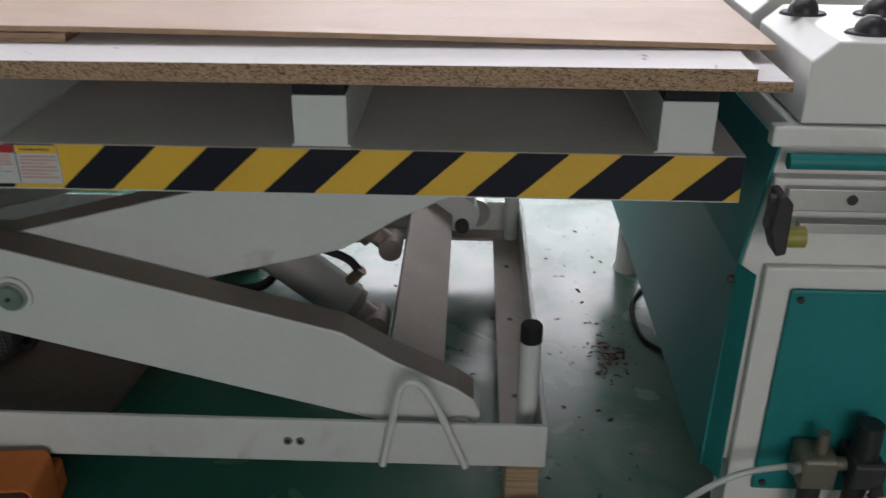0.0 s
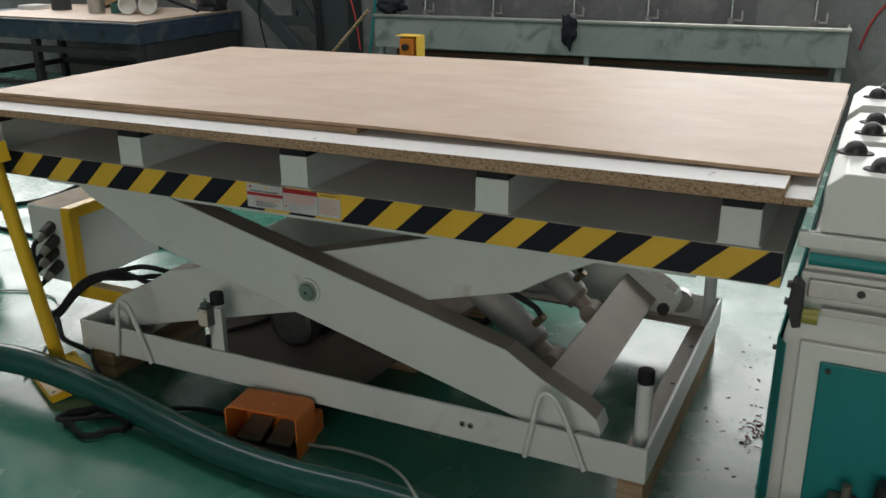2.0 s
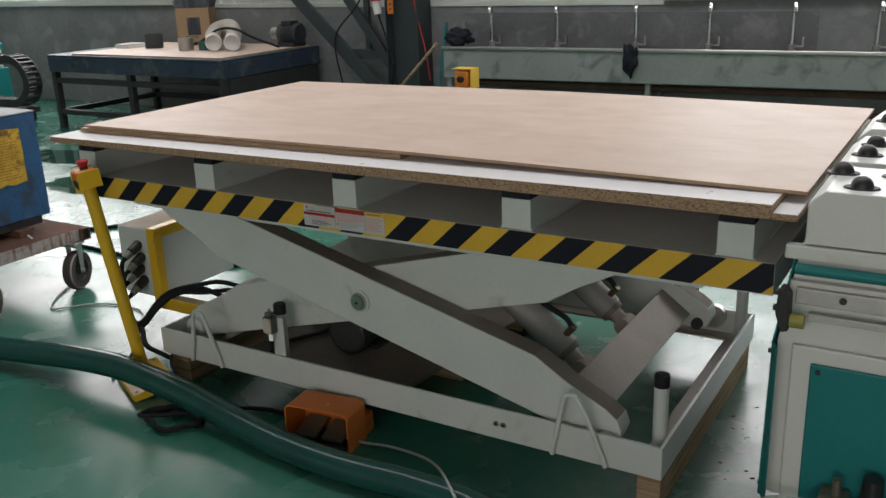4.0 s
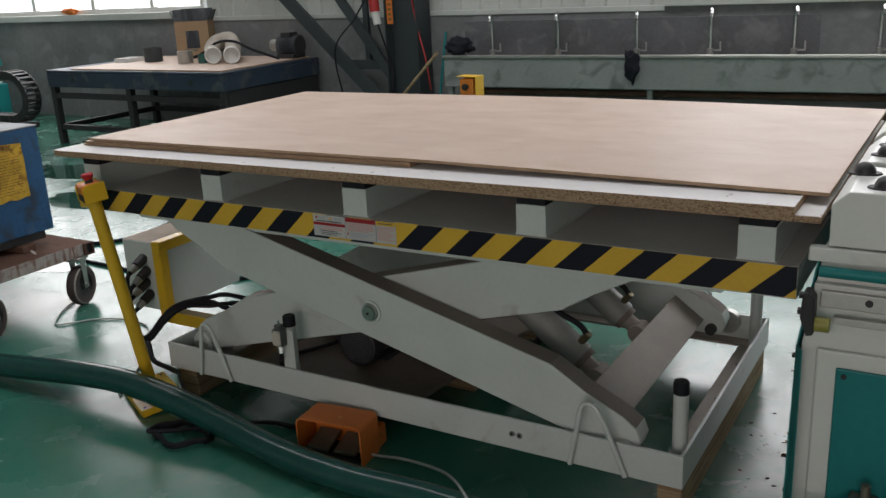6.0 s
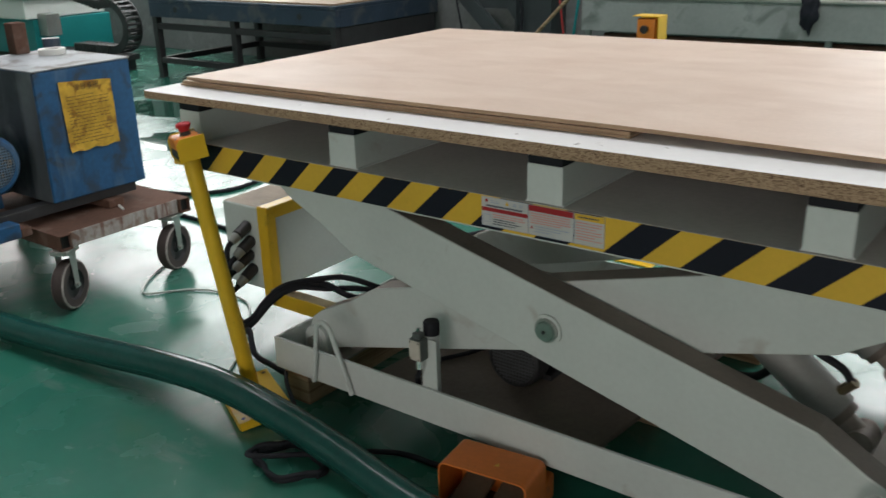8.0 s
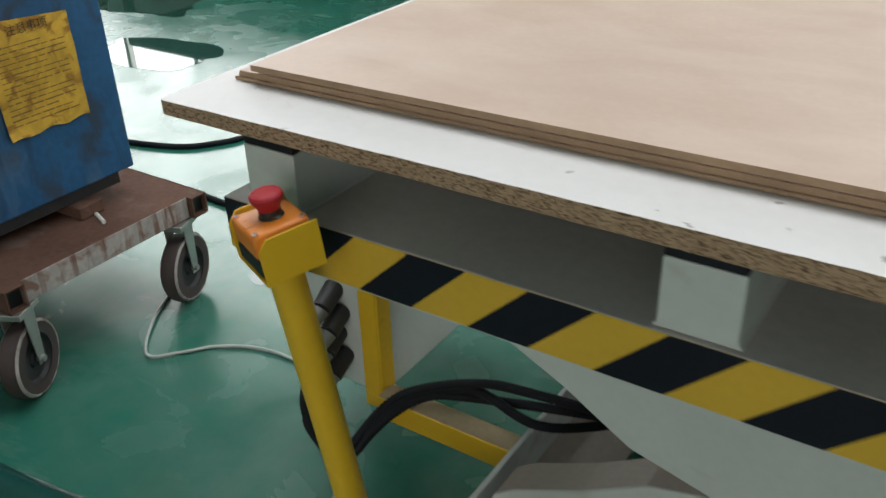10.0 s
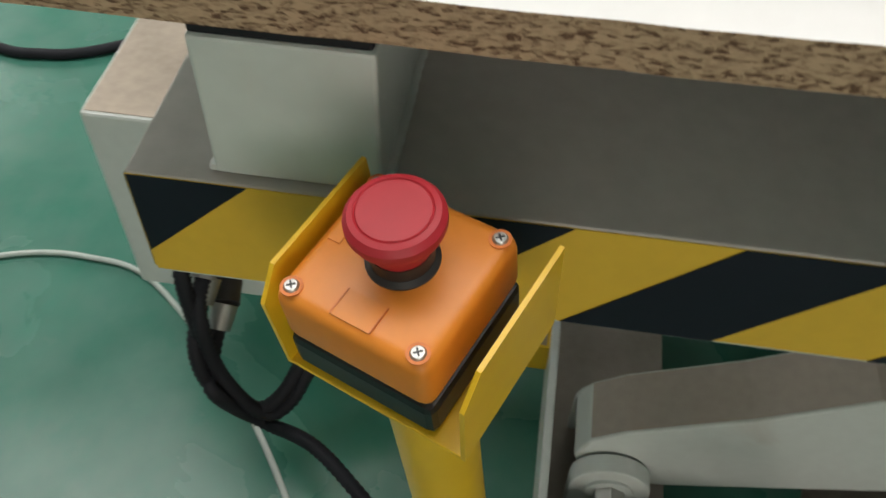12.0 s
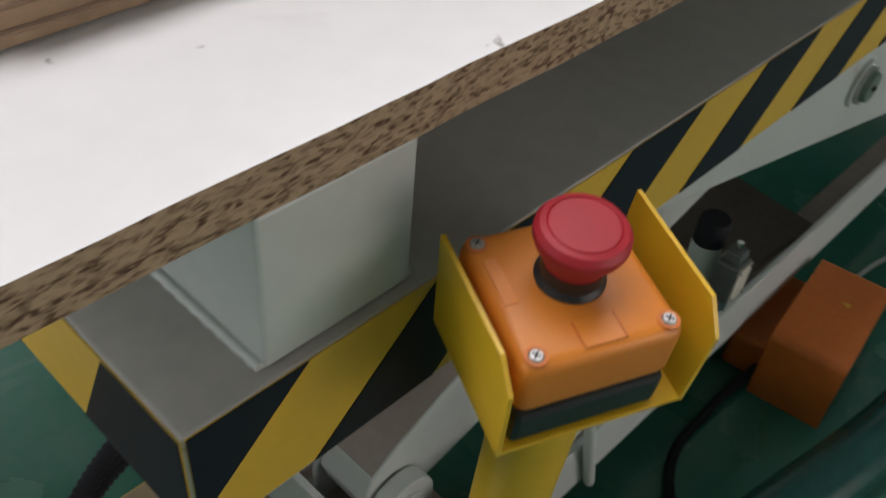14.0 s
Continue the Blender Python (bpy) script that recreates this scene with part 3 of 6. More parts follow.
part("red_bar", box((-0.106, -0.0030, 0.7500), (0.0078, -0.0024, 0.7585), 0), M_STICKRED, st)
part("symbol", box((-0.103, -0.0030, 0.726), (-0.084, -0.0026, 0.743), 0), M_STICKBLUE, st)
part("symbol", box((-0.102, -0.0033, 0.727), (-0.085, -0.0031, 0.742), 0), M_STICKER, st)
for k, (w, m) in enumerate(((0.075, M_STICKPINK), (0.078, M_STICKPINK), (0.060, M_NAVY), (0.070, M_NAVY), (0.055, M_NAVY))):
    print_row(st, -0.078, -0.078 + w, 0.7445 - 0.0052 * k, 0.0021, m)
st = sticker(0.0095, 0.115, "white warning sticker with a red heading and small print")
part("red_bar", box((0.0102, -0.0030, 0.7685), (0.1144, -0.0024, 0.7808), 0), M_STICKRED, st)
for k in range(5):
    print_row(st, 0.015, 0.108 - 0.018 * (k == 4), 0.7640 - 0.0050 * k, 0.0021, M_STICKPINK)
part("symbol", prism([(0.014, 0.731), (0.021, 0.731), (0.0175, 0.738)], -0.0032, -0.0028), M_STICKRED, st)
for k in range(3):
    print_row(st, 0.026, 0.106 - 0.02 * k, 0.7370 - 0.0056 * k, 0.0022, M_STICKBLUE)
st = sticker(0.116, 0.183, "white warning sticker with a yellow heading and small print")
part("yellow_bar", box((0.1167, -0.0030, 0.7685), (0.1824, -0.0024, 0.7808), 0), M_TAPE_Y, st)
print_row(st, 0.124, 0.172, 0.7745, 0.0030, M_NAVY, (0.003, 0.006))
for k in range(7):
    print_row(st, 0.121, 0.178 - 0.015 * (k % 3 == 2), 0.7630 - 0.0058 * k, 0.0021, M_STICKPINK)


def arm_outline(mirror):
    """The outline of a scissor arm round its pin; half of it, turned by 180 degrees, gives the rest."""
    half = [(-0.61, 0.252), (0.600, -0.066), (0.70, -0.128), (0.815, -0.185), (0.850, -0.212), (0.862, -0.245), (0.852, -0.276), (0.825, -0.292), (0.76, -0.288)]
    pts = half[1:] + [(-x, -z) for x, z in half[1:]]
    if mirror:
        pts = [(-x, z) for x, z in pts]
    return [(P[0] + x, P[1] + z) for x, z in pts]


A0, AT = 0.115, 0.075
for y0, mir in ((A0, False), (0.197, True), (0.953, True), (1.035, False)):
    arm = part("scissor_arm", prism(arm_outline(mir), y0, y0 + AT, 0.003), M_LIFT, lift)
    # dust lies on the upper edge of each arm, darkened for shade on unmirrored ones
    pts = arm_outline(mir)
    s = -1 if mir else 1
    for a, b in (((-0.615, 0.2506), (0.600, -0.066)), ((0.600, -0.066), (0.70, -0.128)), ((0.70, -0.128), (0.815, -0.185)), ((0.815, -0.185), (0.848, -0.210))):
        bm = bmesh.new()
        q = []
        for (dx, dz), y in ((a, y0 + 0.003), (b, y0 + 0.003), (b, y0 + AT - 0.003), (a, y0 + AT - 0.003)):
            q.append(bm.verts.new((P[0] + s * dx, y, P[1] + dz + 0.0008)))
        bm.faces.new(q if s > 0 else q[::-1])
        part("dust_film", bm, M_TAN if mir else M_DUSTSHADE, arm, "brown dust on the arm's edge")
for y, d in ((A0, -1), (1.11, 1)):
    pin = part("pivot_pin", cyl((P[0], y, P[1]), (P[0], y + d * 0.006, P[1]), 0.037, n=40), M_LIFT, lift)
    smooth(part("pin_collar", cyl((P[0], y + d * 0.006, P[1]), (P[0], y + d * 0.012, P[1]), 0.029, n=40), M_STEEL, pin))
    smooth(part("pin_end", cyl((P[0], y + d * 0.012, P[1]), (P[0], y + d * 0.020, P[1]), 0.024, 0.022, n=40), M_PIN, pin, "greenish zinc pin end"))
    part("grease_nipple", cyl((P[0], y + d * 0.020, P[1]), (P[0], y + d * 0.024, P[1]), 0.004, n=8), M_DARK, pin)
# torsion plate across the lower ends of the outer arms
part("torsion_plate", moved(box((-0.006, 0.192, -0.066), (0.006, 1.033, 0.066), 0.002), Matrix.Translation((0.722, 0, 0.243)) @ Matrix.Rotation(radians(-53), 4, "Y")), M_TAN, lift, "dusty cross plate between the arms")
part("torsion_plate", moved(box((-0.006, 0.275, -0.06), (0.006, 0.95, 0.06), 0.002), Matrix.Translation((-0.45, 0, 0.64)) @ Matrix.Rotation(radians(-55), 4, "Y")), M_LIFT, lift)
# hydraulic cylinders; shade under the deck is put into the barrels' grey
for y in (0.40, 0.78):
    lo, hi = Vector((0.625, y, 0.235)), Vector((0.17, y, 0.60))
    d = (hi - lo).normalized()
    c = part("hydraulic_cylinder", cyl(lo + d * 0.075, hi, 0.048, n=36), M_BARRELSHADE, lift, "dusty grey cylinder barrel with shade in its tone")
    smooth(c)
    smooth(part("gland", cyl(lo + d * 0.055, lo + d * 0.075, 0.042, n=32), M_DUSTSHADE, c))
    smooth(part("rod", cyl(lo, lo + d * 0.056, 0.026, n=24), M_TAN, c))
    part("rod_eye", cyl(lo + Vector((0, -0.035, 0)), lo + Vector((0, 0.035, 0)), 0.03, n=24), M_TAN, c)
    side = Vector((0.04, -0.01, 0.045))
    f = lo + d * 0.11
    part("hose_fitting", cyl(f + side * 0.7, f + side * 1.5, 0.012, n=6), M_BRASS, c)
    smooth(part("hydraulic_hose", tube([f + side * 1.35, f + side * 1.5 + d * 0.04, f + side * 1.15 + d * 0.12, f + side * 1.1 + d * 0.24, f + side * 1.6 + d * 0.34], 0.009, 10), M_RUBBER, c, "black hydraulic hose"))
# rollers at the far lower ends
for y in (1.111, 0.098):
    part("roller", cyl((0.842 if y > 1 else 0.812, y, 0.180 if y > 1 else 0.165), (0.842 if y > 1 else 0.812, y + (0.03 if y > 1 else 0.016), 0.180 if y > 1 else 0.165), 0.043 if y > 1 else 0.036, n=32), M_STEEL, lift)
smooth(part("roller_axle", cyl((0.805, 1.034, 0.178), (0.805, 1.016, 0.178), 0.02, n=24), M_DARK, lift))
for y0, y1 in ((0.172, 0.194), (0.277, 0.285)):
    top = [(-0.828 + 0.044 * math.cos(radians(a)), 0.178 + 0.044 * math.sin(radians(a))) for a in range(0, 181, 15)]
    part("pivot_lug", prism([(-0.872, FZ0_LUG), (-0.784, FZ0_LUG)] + top, y0, y1, 0.002), M_LIFT, lift)
smooth(part("lug_washer", cyl((-0.828, 0.172, 0.178), (-0.828, 0.168, 0.178), 0.026, n=28), M_LIFT, lift))
part("lug_bolt", cyl((-0.828, 0.168, 0.178), (-0.828, 0.152, 0.178), 0.018, n=6), M_STEEL, lift)

# base frame: upright plates with an inner flange
FX0, FX1, FY0, FY1, FZ0, FZ1 = -0.906, 0.980, 0.080, 1.145, 0.108, 0.205
for nm, lo, hi in (("base_beam", (FX0, FY0, FZ0), (FX1, FY0 + 0.010, FZ1)), ("base_beam", (FX0, FY1 - 0.010, FZ0), (FX1, FY1, FZ1)),
                   ("base_beam", (FX0, FY0 + 0.0105, FZ0), (FX0 + 0.010, FY1 - 0.0105, FZ1)), ("base_beam", (FX1 - 0.010, FY0 + 0.0105, FZ0), (FX1, FY1 - 0.0105, FZ1))):
    part(nm, box(lo, hi, 0.002), M_LIFT, lift)
for lo, hi in (((FX0 + 0.0105, FY0 + 0.0105, FZ0), (FX1 - 0.0105, FY0 + 0.075, FZ0 + 0.009)), ((FX0 + 0.0105, FY1 - 0.07, FZ0), (FX1 - 0.0105, FY1 - 0.0105, FZ0 + 0.009)),
               ((FX1 - 0.085, FY0 + 0.076, FZ0), (FX1 - 0.0105, FY1 - 0.071, FZ0 + 0.009)), ((FX0 + 0.0105, FY0 + 0.076, FZ0), (FX0 + 0.15, FY1 - 0.071, FZ0 + 0.009))):
    part("base_flange", box(lo, hi, 0.001), M_TAN, lift, "dust covered inner flange")
for y in (0.30, 0.62, 0.9):
    part("flange_hole", cyl((FX1 - 0.05, y, FZ0 + 0.0085), (FX1 - 0.05, y, FZ0 + 0.0095), 0.007, n=16), M_DARK, lift)
for x, y in ((0.946, 0.165), (0.946, 1.085), (-0.352, 0.120)):
    z1 = 0.362
    r = 0.0205
    post = smooth(part("stop_post", cyl((x, y, FZ0 + 0.009), (x, y, z1 - 0.018), r, n=28), M_LIFT, lift))
    smooth(part("rubber_cap", moved(lathe([(0, 0.02), (r * 0.92, 0.02), (r * 1.03, 0.016), (r * 1.03, -0.016), (0, -0.016)], 28), Matrix.Translation((x, y, z1 - 0.002))), M_RUBBER, post, "black rubber cap"))
# limit switch on a flat plate beside the west post
sw = part("limit_switch", box((-0.380, 0.062, 0.288), (-0.342, 0.0915, 0.347), 0.003), M_SWITCH, lift, "grey green limit switch with cable")
part("switch_cover", box((-0.378, 0.0585, 0.291), (-0.344, 0.0615, 0.344), 0.001), M_BAG, sw, "pale switch cover")
for dx in (-0.374, -0.348):
    for dz in (0.295, 0.340):
        part("cover_screw", cyl((dx, 0.0584, dz), (dx, 0.0576, dz), 0.0022, n=10), M_DARK, sw)
part("switch_head", box((-0.373, 0.066, 0.3475), (-0.349, 0.088, 0.362), 0.002), M_SWITCH, sw)
smooth(part("switch_plunger", cyl((-0.361, 0.077, 0.362), (-0.361, 0.077, 0.374), 0.004, n=12), M_CHROME, sw))
part("gland_nut", cyl((-0.361, 0.077, 0.288), (-0.361, 0.077, 0.262), 0.011, n=6), M_CHROME, sw)
smooth(part("switch_cable", tube([(-0.361, 0.077, 0.265), (-0.366, 0.080, 0.240), (-0.385, 0.096, 0.222), (-0.41, 0.13, 0.17), (-0.46, 0.22, 0.143), (-0.50, 0.30, 0.141), (-0.44, 0.42, 0.141), (-0.38, 0.60, 0.141)], 0.0065, 8), M_RUBBER, sw))
part("switch_bracket", box((-0.366, 0.0925, FZ0 + 0.0095), (-0.318, 0.0955, 0.340), 0.0006), M_LIFT, sw)


def hook(x, y, dx0, dx1, d):
    """A bent rod handle standing on the base beam."""
    bm = tube([(x + dx0, y, 0.112), (x + dx0 * 0.55, y + d * 0.004, 0.24), (x - 0.018, y + d * 0.006, 0.297), (x + 0.004, y + d * 0.006, 0.311), (x + 0.028, y + d * 0.006, 0.295), (x + dx1 * 0.55, y + d * 0.004, 0.235), (x + dx1, y, 0.112)], 0.0075, 10)
    smooth(part("rod_handle", bm, M_LIFT, lift))


hook(0.722, FY0 - 0.009, -0.056, 0.104, -1)
hook(-0.690, FY0 - 0.009, -0.054, 0.090, -1)
hook(0.722, FY1 + 0.009, -0.056, 0.09, 1)
hook(-0.690, FY1 + 0.009, -0.054, 0.090, 1)
for x in (0.484, 0.508):
    part("beam_bolt", cyl((x, FY0 - 0.0005, 0.158), (x, FY0 - 0.004, 0.158), 0.0085, n=20), M_STEEL, lift)
    part("bolt_socket", cyl((x, FY0 - 0.004, 0.158), (x, FY0 - 0.0045, 0.158), 0.004, n=6), M_BLACK, lift)
# undercarriage of the deck: bearers and slide rails
for y in (0.12, 1.05):
    part("slide_rail", box((-1.0, y, 0.655), (1.05, y + 0.06, BZ0 + 0.06), 0.003), M_LIFT, lift)
for x in (-0.9, 0.0, 0.9):
    part("bearer", box((x, 0.02, BZ0 + 0.02), (x + 0.05, DY - 0.02, BZ1 - 0.0085), 0.002), M_LIFT, lift)
part("pivot_lug", prism([(0.06, 0.70), (0.20, 0.70), (0.15, 0.615), (0.11, 0.615)], 0.34, 0.355, 0.002), M_LIFT, lift)
smooth(part("pivot_bolt", cyl((0.13, 0.335, 0.64), (0.13, 0.325, 0.64), 0.02, n=24), M_STEEL, lift))

# timber packing under the base, the bottom board and the pump
for i, (x0, x1, y0, y1) in enumerate(((0.905, 0.972, 0.10, 1.13), (-0.895, -0.80, 0.10, 1.13))):
    tagged(part("timber_bearer", box((x0, y0, 0.0), (x1, y1, 0.1075), 0.004), M_TIMBER), "raw timber bearer under the lift base (back one added against glare)", "timber", "timber bearers")
# unseen back bearer, added to block window glare under the base
tagged(part("timber_bearer", box((-0.795, 1.06, 0.0), (0.20, 1.13, 0.1075), 0.004), M_TIMBER), "raw timber bearer under the lift base (back one added against glare)", "timber", "timber bearers")
board = tagged(part("bottom_board", moved(box((-0.345, -0.43, 0.118), (0.345, 0.43, 0.134), 0.003), Matrix.Translation((-0.215, 0.575, 0)) @ Matrix.Rotation(radians(-6), 4, "Z")), M_BROWN), "dusty brown board lying inside the lift base", "board")
tagged(part("timber_bearer", box((-0.60, 0.55, 0.0), (0.10, 0.62, 0.1175), 0.004), M_TIMBER), "raw timber bearer under the bottom board", "timber", "timber bearers")
PX = -0.232
pump = thing("hydraulic_pump", (-0.3, 0.5, 0.134), "dark electric hydraulic pump with a mesh fan cover", "pump")
smooth(part("motor_body", cyl((PX, 0.37, 0.217), (PX, 0.60, 0.217), 0.068, n=32), M_DARK, pump))
smooth(part("fan_cover", moved(lathe([(0, 0.012), (0.068, 0.012), (0.070, 0.0), (0.078, 0.006), (0.082, 0.03), (0.082, 0.06)], 32), Matrix.Translation((PX, 0.312, 0.217)) @ Matrix.Rotation(radians(-90), 4, "X")), M_DARK, pump))
mesh = bmesh.new()
for j in range(-6, 7):
    w = math.sqrt(max(0, 0.068 ** 2 - (j * 0.010) ** 2))
    add_box(mesh, (PX - w, 0.316, 0.217 + j * 0.010 - 0.0015), (PX + w, 0.318, 0.217 + j * 0.010 + 0.0015))
    add_box(mesh, (PX + j * 0.010 - 0.0015, 0.3135, 0.217 - w), (PX + j * 0.010 + 0.0015, 0.3155, 0.217 + w))
part("fan_mesh", mesh, M_WIRE, pump, "grey wire fan mesh")
part("motor_foot", box((PX - 0.07, 0.40, 0.1345), (PX + 0.07, 0.58, 0.152), 0.003), M_DARK, pump)
smooth(part("oil_tank", cyl((-0.52, 0.62, 0.1345), (-0.52, 0.62, 0.23), 0.12, n=40), M_BROWN, pump, "dusty round oil tank"))
part("valve_block", box((-0.40, 0.68, 0.1345), (-0.33, 0.76, 0.23), 0.004), M_DARK, pump)
smooth(part("pump_hose", tube([(-0.36, 0.72, 0.225), (-0.3, 0.78, 0.27), (-0.15, 0.75, 0.2), (0.05, 0.72, 0.15), (0.3, 0.6, 0.2), (0.42, 0.45, 0.34)], 0.011, 10), M_RUBBER, pump))

# ---- boards on the lift ----
def slab(pts_lo, x0, x1, y0, y1, zl, zr, tl, tr, bevel=0.001, n=12):
    """A board from x0 to x1 whose underside goes from zl to zr and whose thickness goes from tl to tr."""
    bm = bmesh.new()
    add_box(bm, (x0, y0, 0), (x1, y1, 1), 0)
    for v in bm.verts:
        t = (v.co.x - x0) / (x1 - x0)
        v.co.z = zl + (zr - zl) * t + v.co.z * (tl + (tr - tl) * t)
    if bevel:
        bmesh.ops.bevel(bm, geom=bm.edges[:], offset=bevel, segments=2, affect="EDGES")
    return bm


def faced(ob, face, edge):
    """Upper and lower faces in one material, edges in another."""
    ob.data.materials.clear()
    ob.data.materials.append(face)
    ob.data.materials.append(edge)
    for p in ob.data.polygons:
        p.material_index = 0 if abs(p.normal.z) > 0.75 else 1
    return ob


PB_Y = -0.027
chipboard = thing("chipboard_panel", (0, 0.6, 0.8845), "white faced chipboard panel with a raw edge and a rebated end", "board")
def panel_with_worn_corner():
    x0, x1, y0, y1, r = -1.230, 1.228, PB_Y + 0.007, 1.24, 0.013
    pts = [(x0 + r - r * math.cos(radians(a)), y0 + r - r * math.sin(radians(a))) for a in range(0, 91, 15)]
    n = 120
    pts += [(x0 + r + (x1 - x0 - r) * k / n, y0 - 0.007 * k / n + 0.0012 * noise.noise(Vector((k * 0.9, 1.3, 0)))) for k in range(1, n + 1)]
    pts += [(x1, y1), (x0, y1)]
    bm = bmesh.new()
    lo, hi = [], []
    for k, (x, y) in enumerate(pts):
        t = 0.0195 + 0.0135 * (x - x0) / (x1 - x0)
        lo.append(bm.verts.new((x, y, 0.8925)))
        hi.append(bm.verts.new((x, y, 0.8925 + t)))
    bm.faces.new(lo[::-1])
    bm.faces.new(hi)
    m = len(pts)
    for k in range(m):
        bm.faces.new((lo[k], lo[(k + 1) % m], hi[(k + 1) % m], hi[k]))
    bmesh.ops.recalc_face_normals(bm, faces=bm.faces)
    return bm


faced(part("panel", panel_with_worn_corner(), M_WHITE, chipboard), M_WHITE, M_CHIP)
faced(part("rebate", slab(0, 1.2285, 1.282, PB_Y, 1.24, 0.8925, 0.8925, 0.0155, 0.0155, 0.0012), M_WHITE, chipboard), M_WHITE, M_CHIP)
# the fourth, set-back sheet paints the shadow gap in dark red
for i, (z, t, back, x0) in enumerate(((0.9150, 0.0045, 0.0, -1.192), (0.9198, 0.0042, 0.003, -1.187), (0.9242, 0.0042, 0.001, -1.183), (0.9286, 0.0040, 0.011, -1.150))):
    bm = slab(0, x0, 0.188 - 0.002 * (i % 2), 0.083 + back, 1.25 + 0.004 * i, z - 0.0012, z + 0.006, t, t, 0.0006)
    sh = tagged(part("plywood_sheet", bm, M_PLY), "thin plywood sheet in a stack under the top sheet" if i < 3 else "thin dark red set-back sheet standing in for the shadow gap in the stack", "plywood", "stacked plywood sheets")
    faced(sh, M_PLY, M_PLYEDGE if i < 3 else M_GAPSHADE)


def sagging_sheet():
    """The top sheet: it lies on the stack at the west and sinks to the chipboard at the east."""
    bm = bmesh.new()
    n, x0, x1, y0, y1, t = 24, -1.155, 1.282, 0.078, 1.292, 0.0085
    rows = []
    for i in range(n + 1):
        u = i / n
        x = x0 + (x1 - x0) * u
        z = 0.9320 + 0.0066 * min(1, u / 0.55) - 0.0115 * max(0, (u - 0.55) / 0.45) ** 1.2
        rows.append([bm.verts.new(c) for c in ((x, y0, z), (x, y1, z), (x, y1, z + t), (x, y0, z + t))])
    for a, b in zip(rows, rows[1:]):
        for k in range(4):
            bm.faces.new((a[k], b[k], b[(k + 1) % 4], a[(k + 1) % 4]))
    bm.faces.new(rows[0])
    bm.faces.new(rows[-1][::-1])
    bmesh.ops.recalc_face_normals(bm, faces=bm.faces)
    return bm


faced(tagged(part("plywood_sheet", sagging_sheet(), M_PLY), "large pale pinkish plywood sheet lying on top of the stack", "plywood"), M_PLY, M_PLYEDGE)


# ---- emergency stop pedestal ----
def estop_box(root, F, half, orange=M_ORANGE):
    """The switch box with its button, in the frame F whose origin is the middle of the lid."""
    low = part("box_base", moved(box((-half, -half, -0.056), (half, half, -0.0335), 0.004), F), M_BLACK, root, "black plastic lower box")
    lid = part("box_lid", moved(box((-half, -half, -0.033), (half, half, 0), 0.006, seg=3), F), orange, root, "orange plastic lid")
    smooth(lid, 35)
    part("label_recess", moved(box((-0.009, -half + 0.004, 0.0), (0.009, -half + 0.017, 0.0006), 0), F), orange, lid)
    for sx in (-1, 1):
        part("recess_edge", moved(box((sx * 0.0093 - 0.0003, -half + 0.004, 0.0), (sx * 0.0093 + 0.0003, -half + 0.017, 0.0009), 0), F), M_HOOD, lid)
    part("maker_strip", moved(box((-half + 0.005, -0.004, 0.0), (-half + 0.011, half - 0.016, 0.0005), 0), F), orange, lid)
    for sx in (-1, 1):
        for sy in (-1, 1):
            q = half - 0.0065
            s = smooth(part("screw", moved(lathe([(0, 0.0016), (0.0026, 0.0015), (0.0034, 0.0005), (0.0034, -0.002)], 16), F @ Matrix.Translation((sx * q, sy * q, 0.0))), M_STEEL, lid, "steel cross-head screw"))
            ring = bmesh.new()
            bmesh.ops.create_cone(ring, cap_ends=True, segments=20, radius1=0.0048, radius2=0.0048, depth=0.0006, matrix=F @ Matrix.Translation((sx * q, sy * q, 0.0002)))
            part("screw_recess", ring, M_HOOD, lid)
            for a in (0, 90):
                part("screw_slot", moved(box((-0.0019, -0.0004, 0.0014), (0.0019, 0.0004, 0.0018), 0), F @ Matrix.Translation((sx * q, sy * q, 0.0)) @ Matrix.Rotation(radians(a + 45), 4, "Z")), M_BLACK, lid)
    B = F @ Matrix.Translation((0.001, 0.003, -0.003))
    smooth(part("button_collar", moved(lathe([(0.0155, 0), (0.0155, 0.004), (0.0135, 0.006), (0.0135, 0.013), (0, 0.013)], 36), B), M_BLACK, root, "black collar"))
    cap = smooth(part("button", moved(lathe([(0.0125, 0.010), (0.0133, 0.014), (0.0158, 0.0195), (0.0188, 0.0245), (0.0201, 0.028), (0.0200, 0.031), (0.0180, 0.0338), (0.0156, 0.0346), (0.0150, 0.0340), (0.0144, 0.0346), (0.008, 0.0350), (0.0, 0.0352)], 48), B), M_RED, root, "red mushroom push button"), 32)


N = Vector((-0.079, -0.099, 1)).normalized()
F = axes(Vector((-1.006, -0.066, 0.822)), (0.058, -0.026, 0.002), N)
estop = thing("emergency_stop_pedestal", (-0.945, 0.008, 0.0), "leaning yellow pole with an orange emergency stop box on top", "emergency stop")
estop_box(estop, F, 0.0365)
guard = part("guard_bracket", moved(box((-0.0405, -0.038, -0.0595), (0.0505, 0.038, -0.0572), 0.0006), F), M_YELLOW, estop, "bent yellow sheet guard")
